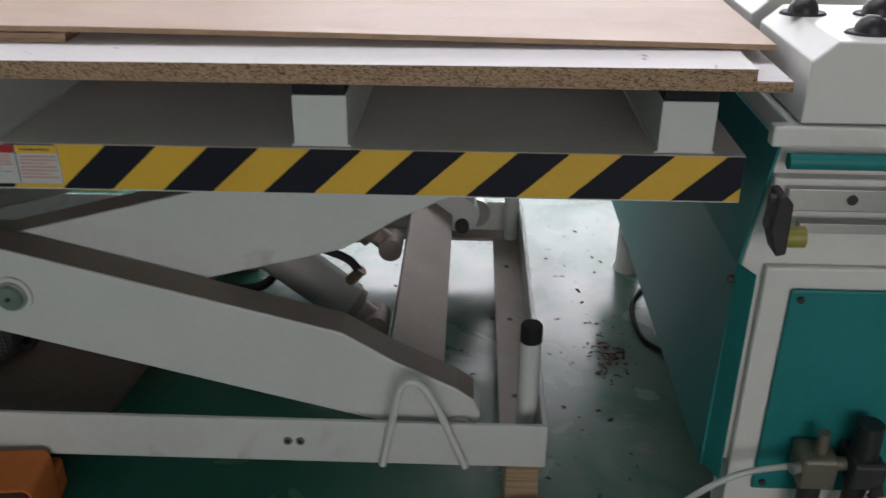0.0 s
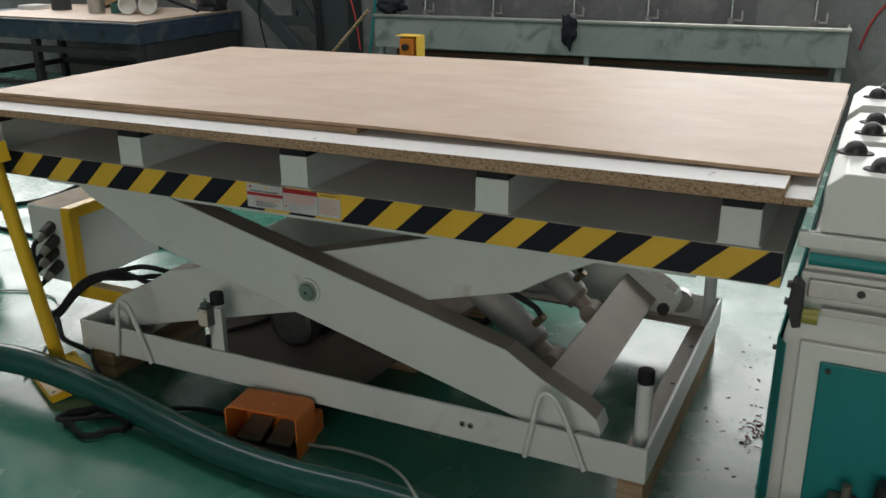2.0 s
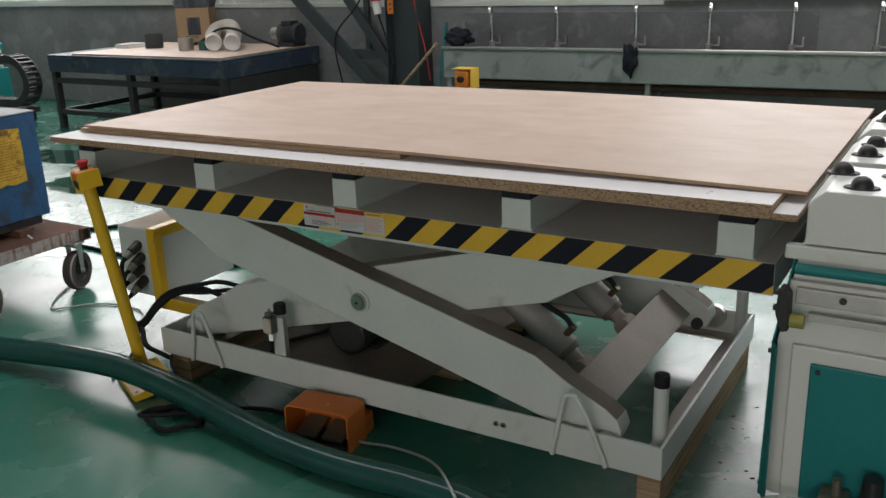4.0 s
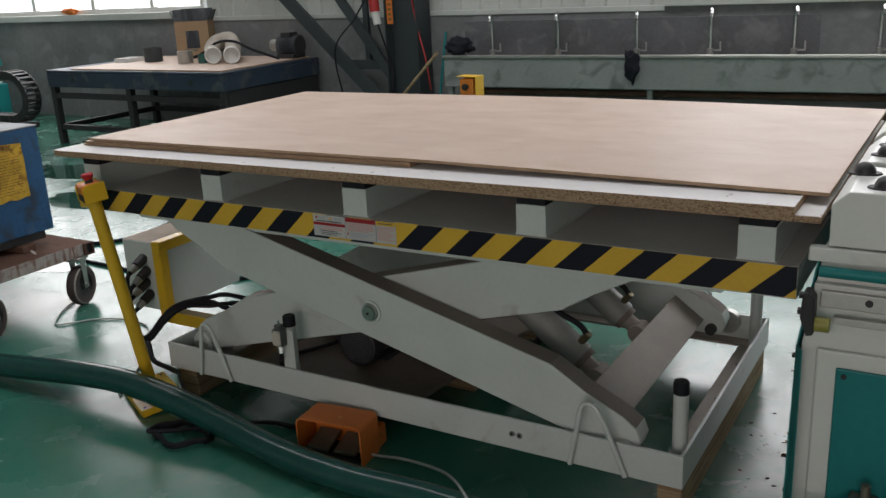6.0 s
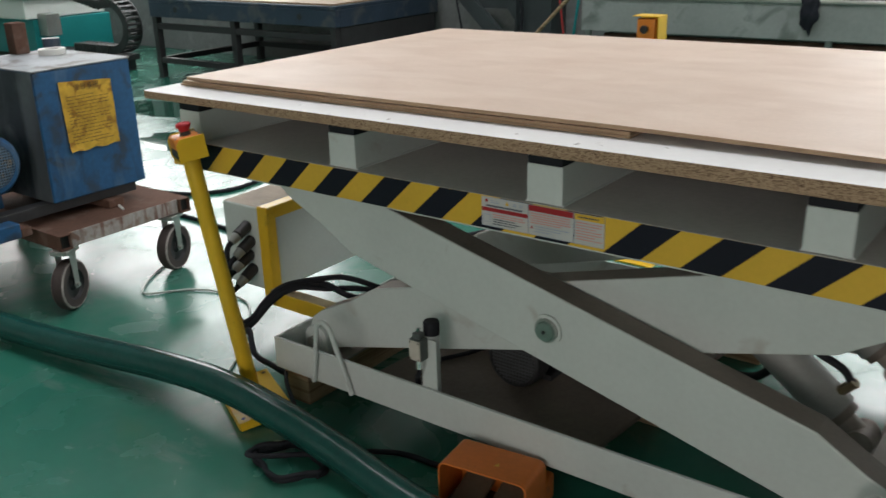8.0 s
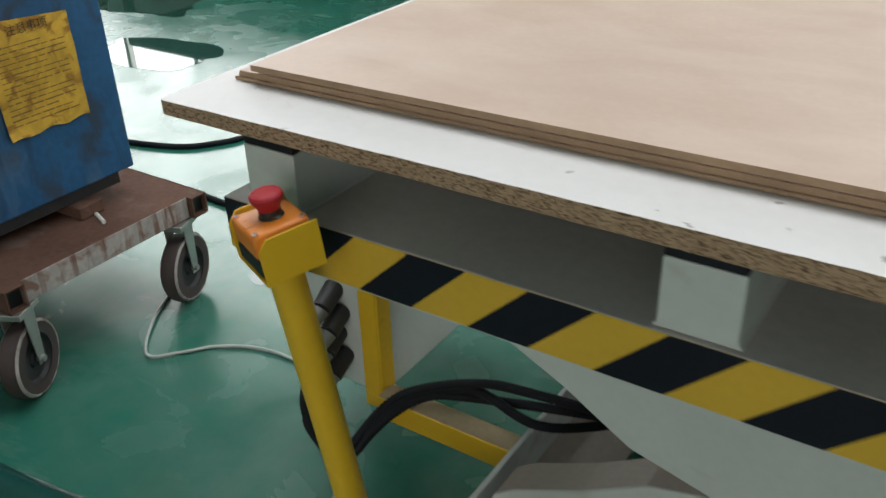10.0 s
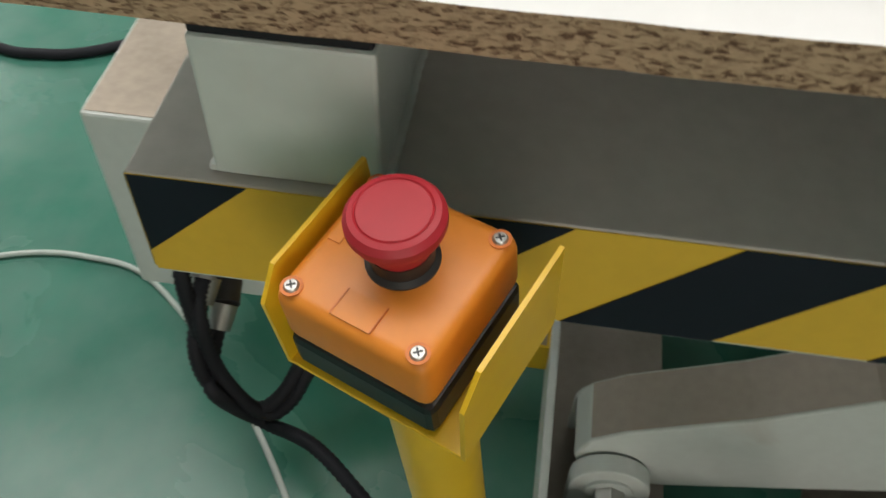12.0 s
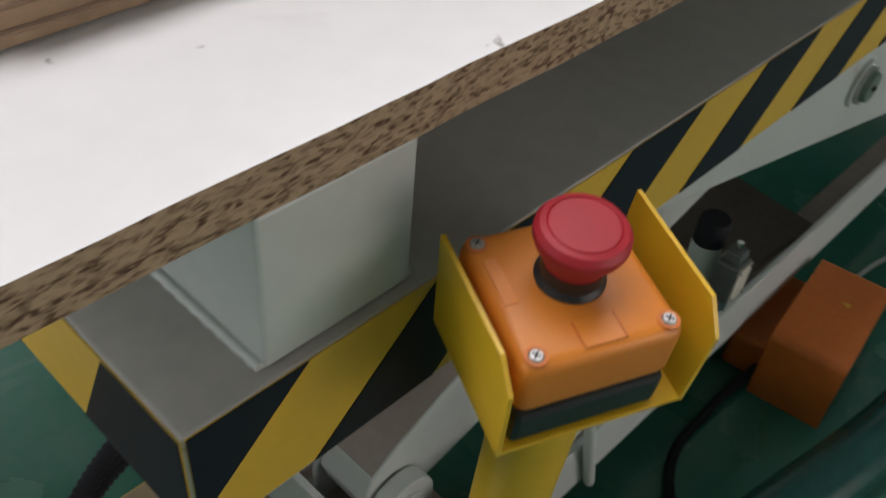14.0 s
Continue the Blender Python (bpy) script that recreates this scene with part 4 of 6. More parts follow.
for x, lean in ((-0.0405, -2), (0.0505, 3)):
    bm = bmesh.new()
    out = [(-0.038, -0.0595), (0.038, -0.0595), (0.038, 0.002), (-0.026, 0.002), (-0.038, -0.012)]
    for w in (-0.0011, 0.0011):
        bm.faces.new([bm.verts.new((w, a, b + 0.0595)) for a, b in out])
    fs = bm.faces[:]
    n = len(out)
    vs = bm.verts[:]
    for k in range(n):
        bm.faces.new((vs[k], vs[(k + 1) % n], vs[n + (k + 1) % n], vs[n + k]))
    bmesh.ops.recalc_face_normals(bm, faces=bm.faces)
    part("guard_wing", moved(bm, F @ Matrix.Translation((x, 0, -0.0595)) @ Matrix.Rotation(radians(lean), 4, "Y")), M_YELLOW, estop)
top = F @ Vector((0.004, 0, -0.0597))
foot = top - N * (top.z - 0.034) / N.z
smooth(part("pole", cyl(foot, top, 0.0225, n=36), M_YELLOW, estop, "yellow painted steel tube"))
G = axes(foot, (0.24, -0.12, 0), N)
part("base_plate", moved(box((-0.130, -0.078, -0.004), (0.130, 0.078, 0.0), 0.001), G), M_YELLOW, estop, "folded yellow foot plate")
for s in (-1, 1):
    part("plate_lip", moved(box((s * 0.1315 - 0.0015, -0.078, -0.026 if s > 0 else -0.020), (s * 0.1315 + 0.0015, 0.078, -0.0002), 0.0006), G), M_YELLOW, estop)
part("plate_lip", moved(box((-0.129, -0.0805, -0.024), (0.129, -0.0783, -0.0002), 0.0006), G), M_YELLOW, estop)
for sx in (-1, 1):
    for sy in (-1, 1):
        part("bolt_hole", moved(cyl((sx * 0.112, sy * 0.062, 0.0001), (sx * 0.112, sy * 0.062, 0.0006), 0.006, n=14), G), M_DARK, estop)

# the second stop switch behind the lift
est2 = thing("emergency_stop_pedestal", (-0.50, 1.70, 0), "yellow pole with an orange stop box in a yellow guard", "emergency stop")
part("box_lid", box((-0.548, 1.672, 0.885), (-0.476, 1.71, 0.962), 0.005), M_ORANGE, est2, "orange plastic switch box")
smooth(part("button", moved(lathe([(0.012, 0), (0.012, 0.012), (0.016, 0.016), (0.014, 0.022), (0, 0.024)], 24), Matrix.Translation((-0.512, 1.672, 0.925)) @ Matrix.Rotation(radians(90), 4, "X")), M_BLACK, est2))
for lo, hi in (((-0.565, 1.67, 0.878), (-0.462, 1.75, 0.881)), ((-0.465, 1.67, 0.8815), (-0.462, 1.75, 0.972)), ((-0.565, 1.747, 0.8815), (-0.4655, 1.75, 0.972)), ((-0.565, 1.67, 0.9695), (-0.4655, 1.7465, 0.972))):
    part("guard_bracket", box(lo, hi, 0.0006), M_YELLOW, est2)
smooth(part("pole", cyl((-0.505, 1.715, 0.006), (-0.505, 1.715, 0.878), 0.021, n=28), M_YELLOW, est2))
part("base_plate", box((-0.585, 1.635, 0), (-0.425, 1.795, 0.006), 0.001), M_YELLOW, est2)

# ---- foot pedal ----
pedal = thing("foot_pedal", (-0.07, -0.02, 0), "orange foot switch under a sheet metal hood", "foot pedal")
PM = Matrix.Translation((-0.084, -0.012, 0)) @ Matrix.Rotation(radians(7), 4, "Z")
def hood_profile():
    """A bent sheet tunnel: straight legs and a rounded top, in x and z."""
    w, h, r, t = 0.114, 0.135, 0.020, 0.004
    out = [(-w, 0.0)] + [(-w + r - r * math.cos(radians(a)), h - r + r * math.sin(radians(a))) for a in range(0, 91, 15)]
    out += [(-x, z) for x, z in out[::-1]]
    k = r - t
    inn = [(-w + t, 0.0)] + [(-w + r - k * math.cos(radians(a)), h - r + k * math.sin(radians(a))) for a in range(0, 91, 15)]
    inn += [(-x, z) for x, z in inn[::-1]]
    return out, inn


def hood_tunnel(y0, y1):
    out, inn = hood_profile()
    bm = bmesh.new()
    R = [[bm.verts.new((x, y, z)) for x, z in line] for y in (y0, y1) for line in (out, inn)]
    for k in range(len(out) - 1):
        bm.faces.new((R[0][k], R[0][k + 1], R[2][k + 1], R[2][k]))
        bm.faces.new((R[1][k + 1], R[1][k], R[3][k], R[3][k + 1]))
        bm.faces.new((R[0][k + 1], R[0][k], R[1][k], R[1][k + 1]))
        bm.faces.new((R[2][k], R[2][k + 1], R[3][k + 1], R[3][k]))
    for k in (0, len(out) - 1):
        bm.faces.new((R[0][k], R[2][k], R[3][k], R[1][k]))
    bmesh.ops.recalc_face_normals(bm, faces=bm.faces)
    return bm


smooth(part("hood", moved(hood_tunnel(-0.055, 0.060), PM), M_HOOD, pedal, "scuffed orange enamelled hood"), 35)
part("hood_back", moved(box((-0.1095, 0.052, 0.0), (0.1095, 0.0595, 0.128), 0.002), PM), M_HOOD, pedal)
part("rear_box", moved(box((-0.085, 0.0605, 0.0), (0.112, 0.120, 0.072), 0.010, seg=3), PM), M_HOOD, pedal)
part("base", moved(box((-0.109, -0.05, 0.0), (0.109, 0.0515, 0.016), 0.003), PM), M_DARK, pedal)
for dx in (-0.048, 0.048):
    part("treadle", moved(box((-0.038, -0.05, -0.006), (0.038, 0.045, 0.006), 0.003), PM @ Matrix.Translation((dx, 0, 0.045)) @ Matrix.Rotation(radians(14), 4, "X")), M_FRL, pedal, "grey ribbed treadle")
part("arrow_mark", moved(prism([(-0.006, 0), (0.006, 0), (0, 0.014)], 0, 0.0005), PM @ Matrix.Translation((0.02, -0.012, 0.1353)) @ Matrix.Rotation(radians(-90), 4, "X")), M_TAPE_Y, pedal)

# ---- hoses and cables on the floor ----
R_HOSE = 0.043
bm = tube([(-4.6, -0.80, 0.05), (-3.4, -0.42, 0.05), (-2.6, -0.22, 0.052), (-2.07, -0.172, 0.052), (-1.737, -0.142, 0.060), (-1.44, -0.112, 0.078), (-1.2, -0.096, 0.098), (-0.95, -0.088, 0.108), (-0.7, -0.098, 0.094), (-0.48, -0.112, 0.066),
           (-0.185, -0.16, 0.05), (0.105, -0.185, 0.05), (0.367, -0.172, 0.05), (0.62, -0.20, 0.05), (1.0, -0.36, 0.05), (1.5, -0.62, 0.05), (2.2, -0.8, 0.05)], R_HOSE, 28, 0.0021, 0.011)
smooth(tagged(part("suction_hose", bm, M_HOSE), "thick ribbed dark green suction hose lying on the floor", "hose"), 60)


def cable(points, r, material, label, name="cable", n=8, ridge=0.0):
    return smooth(tagged(part(name, tube(points, r, n, ridge, 0.006), material), label, name), 60)


coil = []
for k in range(40):
    a = k * 0.42
    rad = 0.085 + 0.012 * math.sin(k * 1.7)
    coil.append((-0.62 + rad * 1.15 * math.cos(a), -0.16 + rad * 0.8 * math.sin(a), 0.009 + 0.0005 * k))
coil += [(-0.45, 0.02, 0.012), (-0.30, 0.05, 0.012), (-0.16, 0.04, 0.03)]
cable(coil, 0.0075, M_RUBBER, "black pedal cable in a loose coil on the floor")
cable([(-0.88, 0.09, 0.09), (-0.80, 0.02, 0.10), (-0.70, -0.04, 0.075), (-0.62, -0.08, 0.05), (-0.55, -0.12, 0.02)], 0.006, M_RUBBER, "black cable running down from the lift base")
cable([(-0.06, -0.02, 0.04), (0.03, 0.012, 0.012), (0.13, 0.03, 0.012), (0.26, 0.008, 0.025), (0.37, -0.07, 0.06), (0.485, -0.195, 0.101), (0.58, -0.285, 0.082), (0.70, -0.40, 0.035), (0.85, -0.55, 0.008), (1.0, -0.75, 0.008)], 0.0048, M_CLEAR, "thin clear air tube crossing the green hose", "air_tube")
cable([(0.70, -0.10, 0.008), (0.78, -0.01, 0.02), (0.86, 0.035, 0.02), (0.97, 0.06, 0.03), (1.05, -0.02, 0.015), (1.10, -0.12, 0.06), (1.18, -0.10, 0.17), (1.28, -0.09, 0.245), (1.40, -0.075, 0.262)], 0.0055, M_CLEAR, "thin clear air tube going to the regulator", "air_tube")
cable([(-2.14, 0.62, 0.006), (-2.05, 0.46, 0.006), (-1.945, 0.35, 0.006), (-1.88, 0.40, 0.006), (-1.826, 0.462, 0.006), (-1.738, 0.511, 0.006), (-1.626, 0.524, 0.006), (-1.50, 0.49, 0.006), (-1.30, 0.30, 0.006), (-1.16, 0.10, 0.006), (-1.08, -0.03, 0.006)], 0.0045, M_CLEAR, "thin clear tube winding over the green floor", "air_tube")
cable([(-4.4, 1.15, 0.01), (-3.4, 1.2, 0.01), (-2.988, 1.263, 0.01), (-2.80, 1.38, 0.01), (-2.74, 1.62, 0.01), (-2.9, 2.3, 0.01)], 0.011, M_RUBBER, "black rubber cable on the floor")
cable([(-2.7, 1.06, 0.01), (-2.3, 1.04, 0.01), (-2.044, 1.0, 0.01), (-1.929, 0.984, 0.01), (-1.78, 1.03, 0.01), (-1.5, 1.25, 0.01), (-1.2, 1.7, 0.01), (-1.15, 2.4, 0.01)], 0.010, M_RUBBER, "black rubber cable on the floor")
cable([(1.33, 1.00, 0.008), (1.285, 0.90, 0.008), (1.275, 0.78, 0.008), (1.30, 0.69, 0.008), (1.40, 0.62, 0.008), (1.6, 0.6, 0.008)], 0.006, M_RUBBER, "black cable looping out from under the machine")

# ---- control box on its yellow stand ----
ctrl = thing("control_box", (-1.32, 0.5, 0), "white electrical control box in a yellow angle frame", "control box")
C0, C1 = (-1.440, 0.378, 0.165), (-1.224, 0.80, 0.455)
part("box_body", box(C0, C1, 0.004), M_LIFT, ctrl, "pale grey steel enclosure")
part("dust_film", box((C0[0] + 0.004, C0[1] + 0.004, C1[2] + 0.0003), (C1[0] - 0.040, C1[1] - 0.004, C1[2] + 0.0012), 0), mat("tan_dust", (0.40, 0.34, 0.28), 0.9, 0, 0.2, 9, 90, 0.2, 0.2), ctrl)
for nm, lo, hi in (("angle_post", (C1[0] - 0.040, C0[1] - 0.007, 0.130), (C1[0] + 0.001, C0[1] - 0.001, C1[2] + 0.004)), ("angle_post", (C1[0] + 0.0015, C0[1] - 0.007, 0.130), (C1[0] + 0.007, C0[1] + 0.032, C1[2] + 0.004)),
                   ("angle_rail", (C1[0] + 0.0015, C0[1] + 0.033, C1[2] - 0.034), (C1[0] + 0.007, C1[1], C1[2] + 0.004)), ("angle_rail", (C1[0] - 0.036, C0[1] - 0.007, C1[2] + 0.0045), (C1[0] + 0.007, C1[1], C1[2] + 0.0085)),                    ("foot_beam", (C1[0] + 0.008, 0.345, 0.135), (-0.905, 0.395, 0.185))):
    part(nm, box(lo, hi, 0.002), M_YELLOW, ctrl)
part("dust_film", box((C1[0] + 0.012, 0.348, 0.1852), (-0.91, 0.392, 0.1862), 0), mat("tan_dust_beam", (0.36, 0.29, 0.18), 0.9, 0, 0.2, 9, 90, 0.2, 0.2), ctrl)
for i, z in enumerate((0.385, 0.335, 0.285, 0.235)):
    x = -1.325 + 0.012 * (i % 2)
    con = smooth(part("cable_connector", cyl((x, C0[1] - 0.0005, z), (x + 0.010, C0[1] - 0.055, z - 0.018), 0.021, 0.019, n=20), M_DARK, ctrl, "dark round cable plug"))
    smooth(part("connector_nut", cyl((x + 0.010, C0[1] - 0.055, z - 0.018), (x + 0.008, C0[1] - 0.082, z - 0.035), 0.017, 0.014, n=16), M_STEEL, con))
ends = [(-0.90, 0.42, 0.27), (-0.88, 0.40, 0.22), (-0.87, 0.44, 0.235), (-0.95, 0.16, 0.10)]
for i, z in enumerate((0.385, 0.335, 0.285, 0.235)):
    x = -1.317 + 0.012 * (i % 2)
    e = ends[i]
    mid = [(x, 0.275 - 0.008 * i, z - 0.06), (x + 0.012, 0.262 - 0.01 * i, 0.185 - 0.01 * i), (x + 0.05, 0.255, 0.100 - 0.012 * i), (x + 0.085, 0.275, 0.105 - 0.010 * i)]
    if i < 3:
        pts = [(x, 0.31, z - 0.03)] + mid + [(-1.195 + 0.012 * i, 0.318 + 0.004 * i, 0.168), (-1.145 + 0.016 * i, 0.362 + 0.008 * i, 0.214 - 0.004 * i), (-1.03, 0.42, 0.243 - 0.018 * i), e, (-0.75, 0.52, 0.20)]
    else:
        pts = [(x, 0.31, z - 0.03)] + mid[:3] + [(-1.17, 0.21, 0.10), (-1.06, 0.13, 0.085), (-0.98, 0.125, 0.07), (-0.90, 0.14, 0.05), (-0.8, 0.2, 0.05)]
    smooth(tagged(part("control_cable", tube(pts, 0.0082, 10, 0.0017, 0.0085), M_RUBBER), "black corrugated conduit from the control box to the lift", "cable", "control cables"), 60)

# ---- pump trolley ----
trolley = thing("pump_trolley", (-2.6, 0.4, 0), "low rusty steel trolley on four large castors", "trolley")
TX0, TX1, TY0, TY1 = -3.35, -2.035, 0.095, 0.675
part("tray", box((TX0, TY0 + 0.002, 0.288), (TX1 - 0.004, TY1 - 0.002, 0.296), 0.001), M_RUST, trolley, "rust brown tray plate")
part("edge_rail", box((TX1 - 0.003, TY0 + 0.05, 0.240), (TX1, TY1 - 0.05, 0.297), 0.0015), M_PALERUST, trolley, "pale side rail with rusty drips")
part("edge_rail", box((TX0, TY0, 0.240), (TX1 - 0.004, TY0 + 0.004, 0.297), 0.0015), M_RUST, trolley)
part("edge_rail", box((TX0, TY1 - 0.004, 0.240), (TX1 - 0.004, TY1, 0.297), 0.0015), M_RUST, trolley)
part("edge_rail", box((TX0, TY0 + 0.0045, 0.240), (TX0 + 0.004, TY1 - 0.0045, 0.287), 0.0015), M_RUST, trolley)
for y0 in (TY0, TY1 - 0.048):
    hollow = bmesh.new()
    for lo, hi in (((y0, 0.2395), (y0 + 0.048, 0.2435)), ((y0, 0.2925), (y0 + 0.048, 0.2965)), ((y0, 0.2436), (y0 + 0.004, 0.2924)), ((y0 + 0.044, 0.2436), (y0 + 0.048, 0.2924))):
        add_box(hollow, (TX1 - 0.003, lo[0], lo[1]), (TX1 + 0.016, hi[0], hi[1]))
    part("tube_end", hollow, M_RUST, trolley, "cut open end of a rusty square tube")
    part("tube_hollow", box((TX1 - 0.002, y0 + 0.0042, 0.2437), (TX1 - 0.001, y0 + 0.0438, 0.2923), 0), M_BLACK, trolley)
part("cross_tube", box((TX1 - 0.06, TY0 + 0.006, 0.240), (TX1 - 0.006, TY1 - 0.006, 0.2875), 0.002), M_RUST, trolley)
for cx, cy, yaw in ((-2.055, 0.125, 28), (-2.06, 0.60, 20), (-3.15, 0.16, 10), (-3.15, 0.60, -15)):
    K = Matrix.Translation((cx, cy, 0)) @ Matrix.Rotation(radians(yaw), 4, "Z")
    cst = part("castor", moved(box((-0.035, -0.042, 0.222), (0.035, 0.042, 0.238), 0.002), K), M_STEEL, trolley, "large swivel castor")
    smooth(part("tyre", moved(lathe([(0.058, -0.022), (0.085, -0.023), (0.094, -0.016), (0.097, 0), (0.094, 0.016), (0.085, 0.023), (0.058, 0.022)], 44), K @ Matrix.Translation((0.0, 0, 0.097)) @ Matrix.Rotation(radians(90), 4, "Y")), M_WHEEL, cst, "worn brown rubber tyre"))
    for side in (-1, 1):
        smooth(part("tyre_edge", moved(lathe([(0.0835, side * 0.0225), (0.0850, side * 0.0240), (0.0885, side * 0.0232), (0.0915, side * 0.0196)], 44), K @ Matrix.Translation((0.0, 0, 0.097)) @ Matrix.Rotation(radians(90), 4, "Y")), M_WORNEDGE, cst, "pale worn tyre edge"))
    smooth(part("wheel_disc", moved(lathe([(0, -0.020), (0.02, -0.020), (0.024, -0.012), (0.052, -0.010), (0.060, -0.019), (0.060, 0.019), (0.052, 0.010), (0.024, 0.012), (0.02, 0.020), (0, 0.020)], 36), K @ Matrix.Translation((0.0, 0, 0.097)) @ Matrix.Rotation(radians(90), 4, "Y")), M_DARK, cst))
    for s in (-1, 1):
        part("fork", moved(prism([(-0.022, 0.222), (0.022, 0.222), (0.012, 0.085), (-0.012, 0.085)], -0.0015, 0.0015, 0.0005), K @ Matrix.Translation((s * 0.029, 0, 0)) @ Matrix.Rotation(radians(90), 4, "Z")), M_STEEL, cst)
    part("axle_bolt", moved(cyl((-0.038, 0, 0.097), (0.038, 0, 0.097), 0.008, n=12), K), M_STEEL, cst)

tank = thing("vacuum_pump", (-2.45, 0.38, 0.296), "blue enamelled vacuum pump unit with a motor on a trolley", "pump")
QX0, QX1, QY0, QY1, QZ0, QZ1 = -2.70, -2.168, 0.185, 0.588, 0.372, 0.858
part("tank_body", box((QX0, QY0, QZ0), (QX1, QY1, QZ1), 0.006), M_BLUE, tank, "scuffed blue steel casing")
part("tank_lid", box((QX0 - 0.004, QY0 - 0.004, QZ1 + 0.0005), (QX1 + 0.004, QY1 + 0.004, QZ1 + 0.006), 0.002), M_BLUETOP, tank, "worn grey blue lid")
# a darker, streaked sheet covers this side of the casing
part("side_panel", box((QX0 + 0.004, QY0 - 0.003, QZ0 + 0.003), (QX1 - 0.006, QY0 - 0.0003, QZ1 - 0.002), 0.001), M_BLUEBLACK, tank, "dark side panel with paler streaks")
for x0, x1 in ((QX0 + 0.02, QX0 + 0.08), (QX1 - 0.09, QX1 - 0.03)):
    part("skid", box((x0, -0.06, 0.330), (x1, QY1 - 0.03, QZ0 - 0.0005), 0.003), M_DARK, tank)
part("base_frame", box((-3.0, -0.10, 0.2965), (-2.13, 0.02, 0.350), 0.003), M_BLUE, tank)
part("base_frame", box((-3.0, 0.0205, 0.2965), (-2.13, 0.06, 0.3295), 0.003), M_RUST, tank)
part("base_frame", box((-2.9, 0.40, 0.2965), (-2.16, 0.47, 0.3295), 0.003), M_RUST, tank)
mot = smooth(part("motor_body", cyl((-2.62, 0.005, 0.55), (-2.29, 0.005, 0.55), 0.10, n=36), M_BLUE, tank, "blue electric motor"))
smooth(part("fan_cover", moved(lathe([(0.105, 0), (0.112, 0.05), (0.112, 0.09), (0.098, 0.108), (0.082, 0.110), (0.082, 0.104)], 44), Matrix.Translation((-2.32, 0.005, 0.55)) @ Matrix.Rotation(radians(90), 4, "Y")), M_BLUE, mot))
bm = bmesh.new()
for j in range(-8, 9):
    w = math.sqrt(max(0, 0.083 ** 2 - (j * 0.010) ** 2))
    if w > 0.005:
        add_box(bm, (-2.2135, 0.005 - w, 0.55 + j * 0.010 - 0.0016), (-2.2105, 0.005 + w, 0.55 + j * 0.010 + 0.0016))
        add_box(bm, (-2.2165, 0.005 + j * 0.010 - 0.0016, 0.55 - w), (-2.2140, 0.005 + j * 0.010 + 0.0016, 0.55 + w))
part("fan_mesh", bm, M_FANMESH, mot, "dusty blue fan mesh")
part("fan_back", cyl((-2.235, 0.005, 0.55), (-2.233, 0.005, 0.55), 0.083, n=36), M_BLACK, mot)
for a in range(0, 360, 20):
    part("fin", moved(box((-0.15, 0.098, -0.002), (0.13, 0.112, 0.002), 0), Matrix.Translation((-2.46, 0.005, 0.55)) @ Matrix.Rotation(radians(a), 4, "X")), M_BLUE, mot)
part("motor_foot", box((-2.56, -0.08, 0.3505), (-2.36, 0.09, 0.46), 0.004), M_BLUE, mot)
smooth(part("suction_pipe", tube([(-2.60, 0.26, QZ1), (-2.60, 0.25, QZ1 + 0.06), (-2.62, 0.18, QZ1 + 0.10), (-2.7, 0.05, QZ1 + 0.10), (-2.95, -0.1, QZ1 + 0.10)], 0.03, 18), M_BLUE, tank, "blue suction pipe"))
tagged(part("steel_bracket", box((-2.70, 0.40, QZ1 + 0.007), (-2.64, 0.46, QZ1 + 0.13), 0.004), M_RUST), "brown rusty steel bracket standing on the pump", "bracket")
notice = thing("notice_sheet", (-2.163, 0.38, 0.68), "creased yellow notice sheet with rows of print", "notice")
bm = bmesh.new()
n, m2 = 14, 16
g = [[bm.verts.new((QX1 + 0.003 + 0.004 * noise.noise(Vector((i * 0.4, j * 0.35, 3))) + 0.003 + (0.008 if j == 0 and i < 4 else 0), 0.276 + (0.492 - 0.276) * i / n + 0.006 * (1 - j / m2) * (1 - i / n), 0.548 + (0.812 - 0.548) * j / m2 - 0.016 * i / n * (j / m2) + (0.004 * math.sin(i * 1.1) if j == 0 else 0))) for i in range(n + 1)] for j in range(m2 + 1)]
for j in range(m2):
    for i in range(n):
        bm.faces.new((g[j][i], g[j][i + 1], g[j + 1][i + 1], g[j + 1][i]))
smooth(part("sheet", bm, M_PAPER, notice))
rnd_ink = random.Random(8)
for k in range(15):
    z = 0.752 - 0.0125 * k
    w = 0.172 - 0.05 * ((k * 7) % 4 == 0)
    y = 0.296
    while y < 0.296 + w - 0.01:
        ln = min(rnd_ink.uniform(0.012, 0.05), 0.296 + w - y)
        part("print_bar", box((QX1 + 0.0098, y, z), (QX1 + 0.0102, y + ln, z + rnd_ink.uniform(0.0018, 0.003)), 0), M_INK, notice)
        y += ln + rnd_ink.uniform(0.002, 0.008)
fc = bpy.data.curves.new("title", "FONT")
fc.body, fc.size, fc.align_x = "\u6ce8\u610f\u4e8b\u9879", 0.026, "CENTER"
fo = bpy.data.objects.new("title", fc)
scene.collection.objects.link(fo)
bpy.context.view_layer.update()
me = bpy.data.meshes.new_from_object(fo.evaluated_get(bpy.context.evaluated_depsgraph_get()))
bpy.data.objects.remove(fo)
bm = bmesh.new()
bm.from_mesh(me)
bpy.data.meshes.remove(me)
part("title", moved(bm, Matrix.Translation((QX1 + 0.0106, 0.384, 0.776)) @ Matrix.Rotation(radians(90), 4, "Z") @ Matrix.Rotation(radians(90), 4, "X")), M_TITLE, notice)
